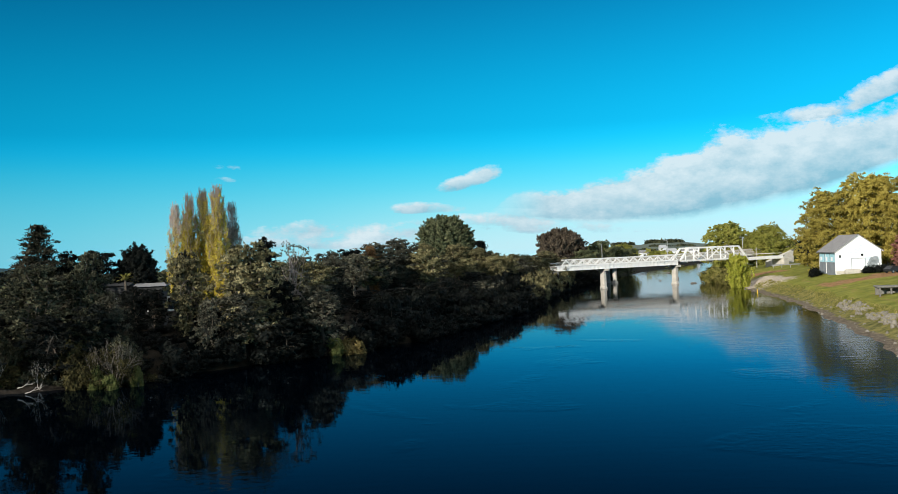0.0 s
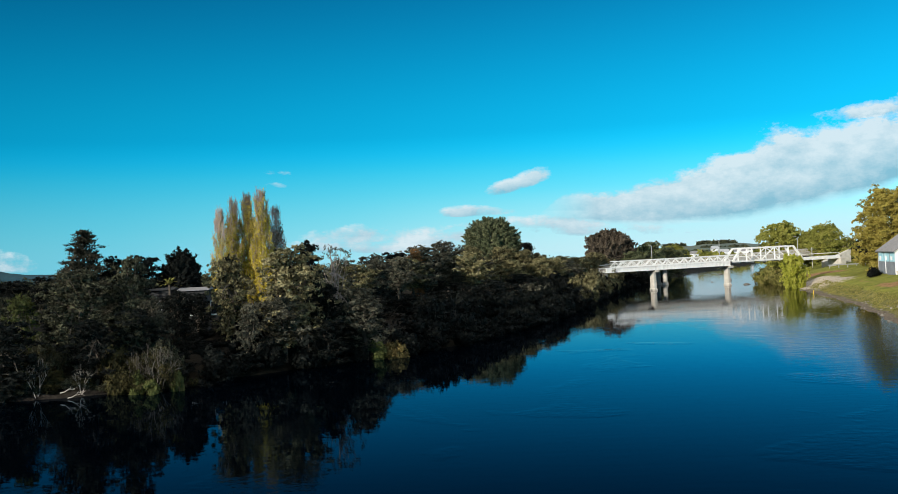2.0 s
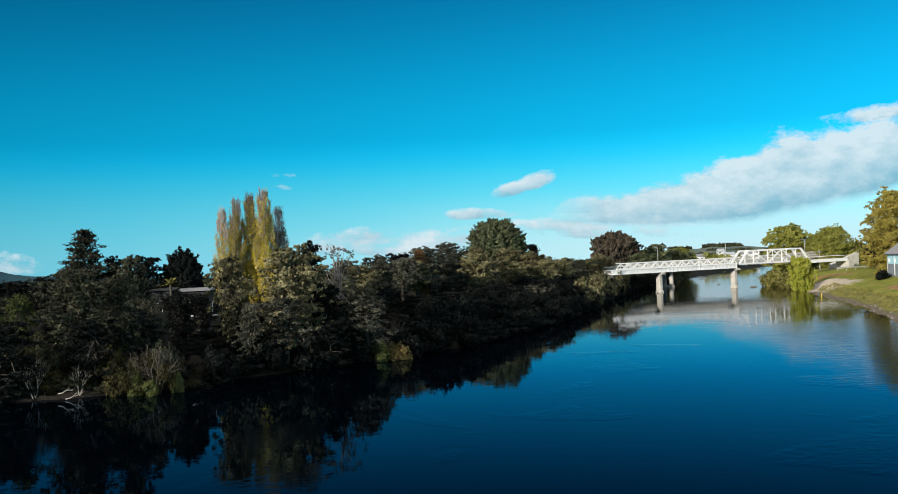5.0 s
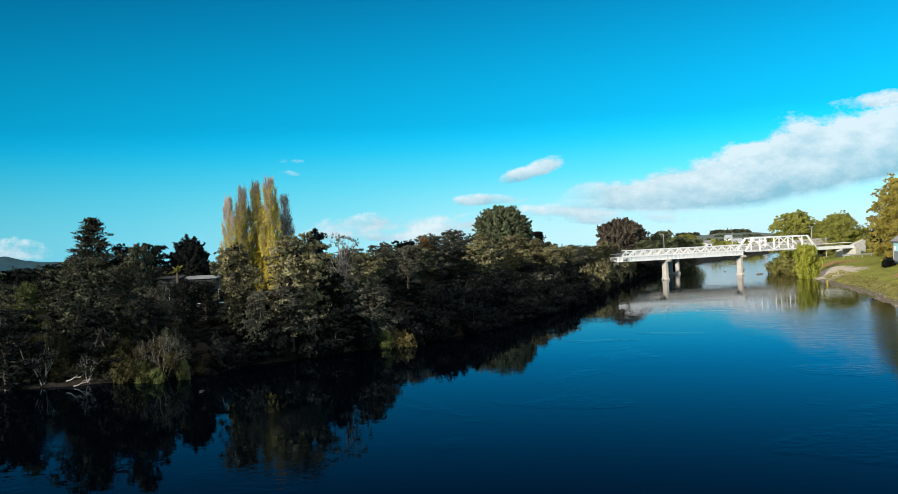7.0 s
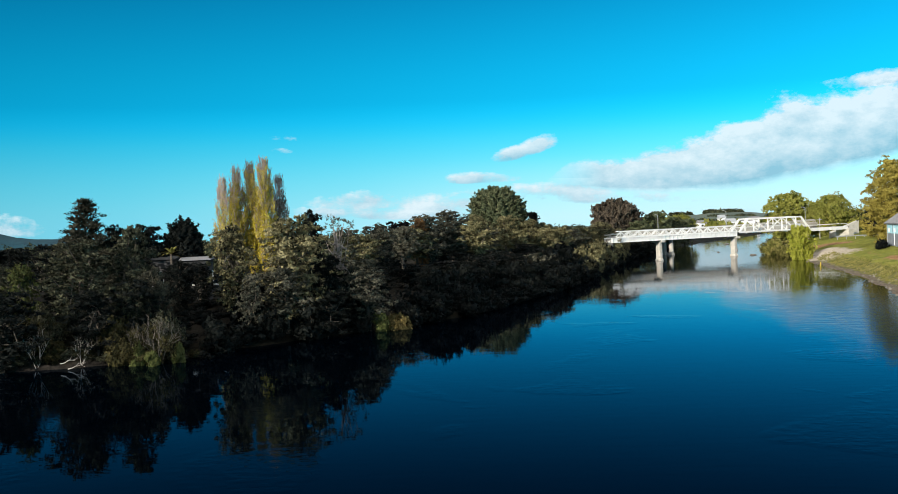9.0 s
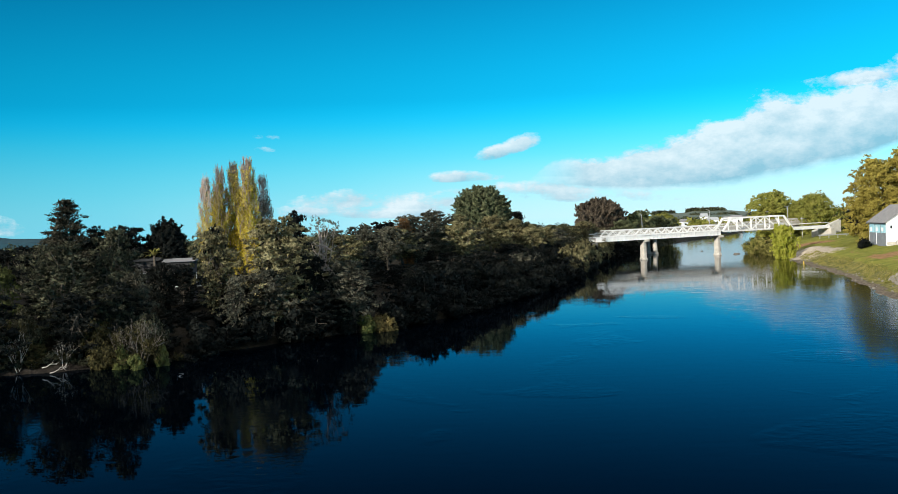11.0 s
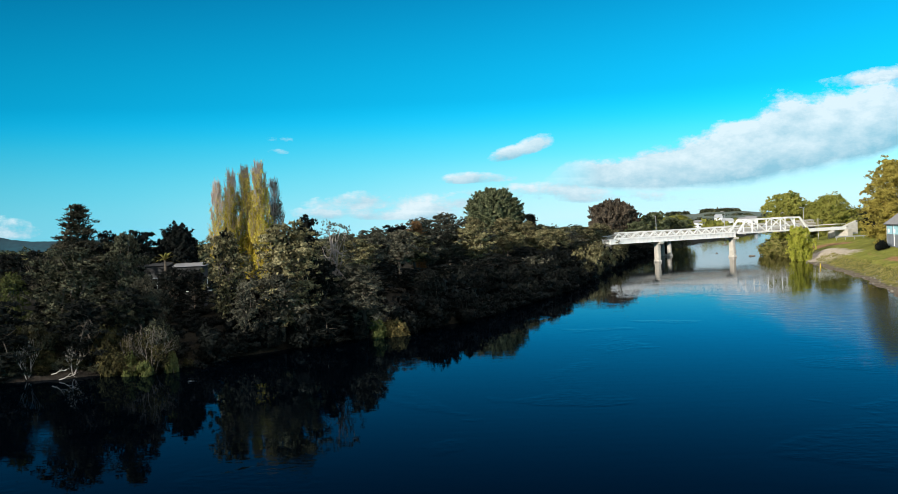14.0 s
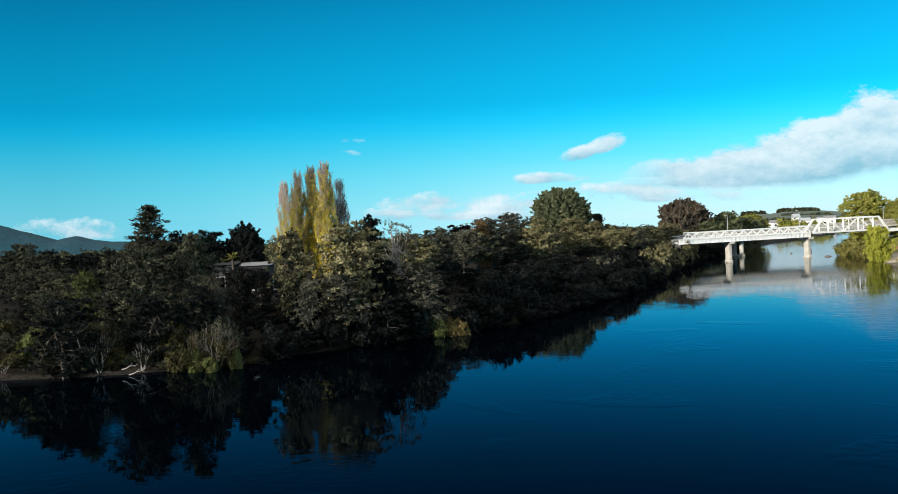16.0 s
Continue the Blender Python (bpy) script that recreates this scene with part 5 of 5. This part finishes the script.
    for x, z, w, h in ((3.4, 4.2, 2.4, 0.8), (4.8, 4.9, 2.0, 0.7), (6.0, 4.3, 1.8, 0.6), (5.2, 5.7, 1.2, 0.5), (2.0, 3.4, 1.2, 0.5)):
        n = 11
        rim = [(x + w / 2 * math.cos(6.283 * k / n) * rng.uniform(0.6, 1.1), -0.012, z + h / 2 * math.sin(6.283 * k / n) * rng.uniform(0.5, 1.2)) for k in range(n)]
        part("mural_shape", Shape().add(rim, [tuple(range(n))]), MURAL_PALE, e)
    for x, z, r in ((7.1, 2.6, 0.75), (7.9, 2.9, 0.8), (8.4, 2.2, 0.7), (6.8, 1.9, 0.6), (7.6, 2.1, 0.9), (8.2, 1.5, 0.6), (7.0, 1.3, 0.6), (7.6, 1.2, 0.7), (7.6, 0.6, 0.7)):
        n = 9
        rim = [(x + r * math.cos(6.283 * k / n) * rng.uniform(0.4, 1.1), -0.016, z + r * math.sin(6.283 * k / n) * rng.uniform(0.4, 1.1)) for k in range(n)]
        part("mural_shape", Shape().add(rim, [tuple(range(n))]), GABLE_GREY, e)
    for x, z, w, h in ((0.9, 3.5, 0.3, 0.5), (5.4, 3.7, 0.4, 0.4)):
        win = part("window", Shape().box(x, -0.03, z, w + 0.12, 0.06, h + 0.12), GABLE_GREY, e)
        part("pane", Shape().box(x, -0.065, z, w, 0.02, h), GLASS_DARK, win)
    part("mural_band", Shape().add([(5.0, -0.008, 2.5), (8.9, -0.008, 2.3), (8.9, -0.008, 3.1), (6.6, -0.008, 3.35), (5.6, -0.008, 3.0)], [(0, 1, 2, 3, 4)]), MURAL_PALE, e, "pale blue painted hills")
    part("plinth", Shape().box(1.55, -0.05, 0.1, 3.0, 0.1, 0.7), CONCRETE, e)
    part("plinth", Shape().box(7.55, -0.05, 0.1, 3.0, 0.1, 0.7), CONCRETE, e)
    part("gutter", Shape().box(-0.5, L_ / 2, E_ - 0.36, 0.14, L_ + 0.7, 0.14, bevel=0.04), DARK_PAINT, e)
    part("barge_board", Shape().beam((-0.4, -0.3, E_ - 0.2), (W_ / 2, -0.3, A_ + 0.08), 0.06, 0.22), WHITE_WALL, e)
    part("barge_board", Shape().beam((W_ + 0.4, -0.3, E_ - 0.2), (W_ / 2, -0.3, A_ + 0.08), 0.06, 0.22), WHITE_WALL, e)
    e.matrix_world = pose(81.3, 194.0, 4.0, 0, 0, -5)
    b = tagged(new("garden_bed"), "low rounded concrete ramp beside the shed door", "ramp")
    part("ramp", Shape().box(0, 0, 0.35, 3.2, 1.4, 1.2, bevel=0.3), CONCRETE, b)
    b.matrix_world = pose(84.2, 192.6, 3.9, 0, 0, -5)


boat_shed()


def river_hut():
    e = tagged(new("pump_hut"), "low concrete hut with dark openings set in the bank", "hut")
    part("roof", Shape().box(0, 0, 1.75, 7.0, 3.0, 0.25, bevel=0.05), CONCRETE_DARK, e)
    part("back_wall", Shape().box(0, 1.2, 0.6, 6.6, 0.2, 2.1), CONCRETE_DARK, e)
    for k in range(5):
        part("post", Shape().box(-3.1 + k * 1.55, -1.2, 0.6, 0.22, 0.25, 2.1), CONCRETE_DARK, e)
    part("floor_slab", Shape().box(0, 0, -0.3, 6.8, 2.8, 0.4), CONCRETE_DARK, e)
    e.matrix_world = pose(67.4, 138.0, gz(67.4, 138.0) - 0.75, 0, 0, -14)


river_hut()


def parked_car(x, y, turn, mat, label):
    e = tagged(new("parked_car"), label, "car")
    body = Shape()
    prof = ((-2.1, 0.35), (2.1, 0.35), (2.15, 0.75), (1.25, 0.92), (0.55, 1.42), (-1.2, 1.45), (-1.9, 0.98), (-2.15, 0.85))
    n = len(prof)
    body.add([(px, sy * (0.86 if pz < 1.0 else 0.70), pz) for sy in (-1, 1) for px, pz in prof],
             [tuple(range(n)), tuple(range(2 * n - 1, n - 1, -1))] + [(i, n + i, n + (i + 1) % n, (i + 1) % n) for i in range(n)])
    part("body", body, mat, e)
    for sy in (-1, 1):
        part("side_window", Shape().add([(-1.55, sy * 0.79, 1.0), (0.95, sy * 0.79, 1.0), (0.5, sy * 0.715, 1.36), (-1.15, sy * 0.715, 1.36)], [(0, 1, 2, 3)]), GLASS_DARK, e)
        for px in (-1.35, 1.35):
            w = part("wheel", Shape().tube((px, sy * 0.72, 0.33), (px, sy * 0.9, 0.33), 0.33, 0.33, 14), DARK_PAINT, e)
            part("rim", Shape().tube((px, sy * 0.89, 0.33), (px, sy * 0.915, 0.33), 0.2, 0.19, 12), GALVANISED, w)
    e.matrix_world = pose(x, y, gz(x, y), 0, 0, turn)


parked_car(88.6, 183.4, 20, DARK_PAINT, "dark parked car on the grass beside the shed")


def power_pole(x, y, h, label):
    e = tagged(new("utility_pole"), label, "pole")
    part("pole", Shape().tube((0, 0, -0.3), (0, 0, h), 0.15, 0.10, 8), CONCRETE, e)
    part("cross_arm", Shape().box(0, 0, h - 0.5, 1.6, 0.1, 0.12), GALVANISED, e)
    e.matrix_world = pose(x, y, gz(x, y), 0, 0, 25)


power_pole(95.0, 285.0, 6.2, "grey concrete utility pole beside the rail approach")


def approach():
    """Sloping concrete wing wall and low guard rail at the bridge's right end."""
    e = tagged(new("wing_wall"), "sloping pale concrete wing wall of the bridge approach", "wall")
    s = Shape().add([(0, 0, -1), (10, 0, -1), (10, 0, 4.2), (0, 0, 0.6), (0, 0.8, -1), (10, 0.8, -1), (10, 0.8, 4.2), (0, 0.8, 1.0)],
                    [(0, 1, 2, 3), (7, 6, 5, 4), (0, 4, 5, 1), (1, 5, 6, 2), (2, 6, 7, 3), (3, 7, 4, 0)])
    part("wall", s, CONCRETE, e)
    e.matrix_world = pose(96.5, 280.0, 4.0, 0, 0, 20)
    r = tagged(new("guard_rail"), "low grey guard rail along the approach road", "guard rail")
    part("rail", Shape().beam((0, 0, 0.7), (26, 0, 0.7), 0.08, 0.3), GALVANISED, r)
    for k in range(10):
        part("post", Shape().box(0.5 + k * 2.75, 0.1, 0.3, 0.12, 0.12, 0.9), GALVANISED, r)
    r.matrix_world = pose(86.0, 246.0, gz(92, 250) + 0.1, 0, 0, 18)
    p = tagged(new("marker_post"), "yellow marker post standing in the shallows", "post")
    part("post", Shape().tube((0, 0, -1.2), (0, 0, 0.8), 0.09, 0.08, 8), YELLOW_PAINT, p)
    part("cap", Shape().tube((0, 0, 0.8), (0, 0, 0.88), 0.12, 0.08, 8), YELLOW_PAINT, p)
    p.matrix_world = pose(66.6, 200.0, 0)


approach()


def cottage(x, y, top, w, d, turn, wall, roofmat, label, eaves=0.66):
    """A low house with a pitched roof, eaves and windows."""
    e = tagged(new("house"), label, "house")
    base = gz(x, y)
    h = top - base
    ev = h * eaves
    part("wall", Shape().box(0, 0, ev / 2 - 0.3, w, d, ev + 0.6), wall, e)
    o = 0.45
    part("roof", Shape().add([(-w / 2 - o, -d / 2 - o, ev), (w / 2 + o, -d / 2 - o, ev), (w / 2 + o, d / 2 + o, ev), (-w / 2 - o, d / 2 + o, ev), (-w / 2 - o, 0, h), (w / 2 + o, 0, h)],
                             [(0, 1, 5, 4), (2, 3, 4, 5), (0, 4, 3), (1, 2, 5), (3, 2, 1, 0)]), roofmat, e)
    for k in range(max(2, int(w / 3))):
        win = part("window", Shape().box(-w / 2 + 1.5 + k * 3, -d / 2 - 0.02, ev * 0.55, 1.5, 0.06, ev * 0.36), WHITE_WALL, e)
        part("pane", Shape().box(-w / 2 + 1.5 + k * 3, -d / 2 - 0.06, ev * 0.55, 1.3, 0.03, ev * 0.30), GLASS_DARK, win)
    e.matrix_world = pose(x, y, base, 0, 0, turn)


cottage(-44.2, 122.5, 9.4, 3.4, 5.0, 4, DARK_WALL, DARK_WALL, "dark weatherboard house with a dark roof among trees", 0.93)
cottage(-39.2, 121.0, 9.2, 3.2, 5.0, 10, DARK_WALL, ROOF_GREY, "dark weatherboard house with a pale metal roof among trees", 0.93)
for i_, (x_, y_, t_) in enumerate(((118, 560, 8.0), (141, 585, 8.2), (170, 640, 8.4), (205, 690, 8.8), (226, 760, 9.4), (158, 612, 8.0), (262, 900, 10.4), (190, 820, 9.8))):
    cottage(x_, y_, t_ - 0.4, 4.6 + i_ % 3, 5, 20 - 13 * (i_ % 3), WHITE_WALL, (ROOF_GREY, GALVANISED, ROOF_GREY)[i_ % 3], "distant white house on the far slope")


def palm(x, y, top):
    e = tagged(new("palm_tree"), "small palm with a tuft of arching fronds", "palm")
    base = gz(x, y)
    h = top - base
    rng = np.random.default_rng(401)
    part("trunk", Shape().tube((0, 0, -0.3), (0.1, 0, h * 0.5), 0.2, 0.16, 7, cap=False).tube((0.1, 0, h * 0.5), (0.1, 0, h - 0.7), 0.16, 0.14, 7), BARK, e)
    for k in range(22):
        a, el = rng.uniform(0, 2 * math.pi), rng.uniform(-0.2, 1.2)
        s, ln = Shape(), 2.0
        pts = [Vector((math.cos(a) * math.cos(el) * ln * u, math.sin(a) * math.cos(el) * ln * u, h - 0.7 + math.sin(el) * ln * u - 0.8 * u * u)) + Vector((0.1, 0, 0)) for u in (0, 0.35, 0.7, 1.0)]
        side = Vector((-math.sin(a), math.cos(a), 0))
        for i in range(3):
            w0, w1 = (0.05, 0.16, 0.12, 0.01)[i], (0.05, 0.16, 0.12, 0.01)[i + 1]
            s.add([pts[i] - side * w0, pts[i] + side * w0, pts[i + 1] + side * w1, pts[i + 1] - side * w1], [(0, 1, 2, 3)])
        part("frond", s, LEAF_WEED, e)
    e.matrix_world = pose(x, y, base)


palm(-42.2, 119.4, 10.4)


def riprap():
    """Tumbled pale rocks along the foot of the right bank."""
    rng = np.random.default_rng(501)
    e = tagged(new("rock_revetment"), "tumbled pale grey rocks along the foot of the grassy bank", "rocks")
    meshes = []
    for k in range(7):
        o = ball(rng, 26) * rng.uniform(0.75, 1.1, (26, 1)) * np.array((0.62, 0.5, 0.42))
        bm = bmesh.new()
        for p in o:
            bm.verts.new(p)
        bmesh.ops.convex_hull(bm, input=bm.verts)
        for v in [v for v in bm.verts if not v.link_faces]:
            bm.verts.remove(v)
        me = bpy.data.meshes.new("rock")
        bm.to_mesh(me)
        bm.free()
        me.materials.append(ROCK)
        meshes.append(me)
    for k in range(270):
        y = rng.uniform(88, 146)
        d = rng.uniform(2.7, 4.3)
        x = float(shore_right(y)) + d + 0.8
        ob = new("rock", meshes[k % 7])
        ob.parent = e
        ob.matrix_world = pose(x, y, gz(x, y) + 0.1, *rng.uniform(0, 360, 3)) @ Matrix.Scale(rng.uniform(0.4, 0.85), 4)
    loose = tagged(new("shore_stones"), "scattered stones on the muddy shingle at the waterline", "stones")
    for k in range(110):
        y = rng.uniform(75, 235)
        x = float(shore_right(y)) + rng.uniform(-1.2, 3.0)
        ob = new("stone", meshes[k % 7])
        ob.parent = loose
        ob.matrix_world = pose(x, y, gz(x, y), *rng.uniform(0, 360, 3)) @ Matrix.Scale(rng.uniform(0.2, 0.55), 4)


riprap()


def river_rocks():
    rng = np.random.default_rng(521)
    for x, y, r in ((68.6, 260.0, 0.8), (65.0, 285.5, 0.4), (83.3, 352.0, 0.8)):
        bm = bmesh.new()
        for p in ball(rng, 30) * rng.uniform(0.75, 1.1, (30, 1)):
            bm.verts.new(p * np.array((1.3, 0.9, 0.5)) * r)
        bmesh.ops.convex_hull(bm, input=bm.verts)
        for v in [v for v in bm.verts if not v.link_faces]:
            bm.verts.remove(v)
        me = bpy.data.meshes.new("river_rock")
        bm.to_mesh(me)
        bm.free()
        me.materials.append(CONCRETE_DARK)
        ob = tagged(new("river_rock", me), "dark wet rock breaking the river surface", "rock")
        ob.matrix_world = pose(x, y, 0.05)


river_rocks()


def dark_patches():
    h = shrub(411, "hedge", "dark shrub added for a dark patch beside the shed", LEAF_DARK, h=2.0, w=4.0)
    # an added shrub fills the dark wedge left of the shed
    put(h, 79.6, 201.0, gz(79.6, 201) + 1.7, 3.0, (2, 4))
    # these four stand in for the shadow on the grass before the gable
    for k in range(4):
        put(h, 86.6 + 1.35 * k, 190.6 - 0.5 * k, gz(87, 190) + 1.3 + 0.15 * k, 2.6, (2, 4))
    clear(h)


dark_patches()
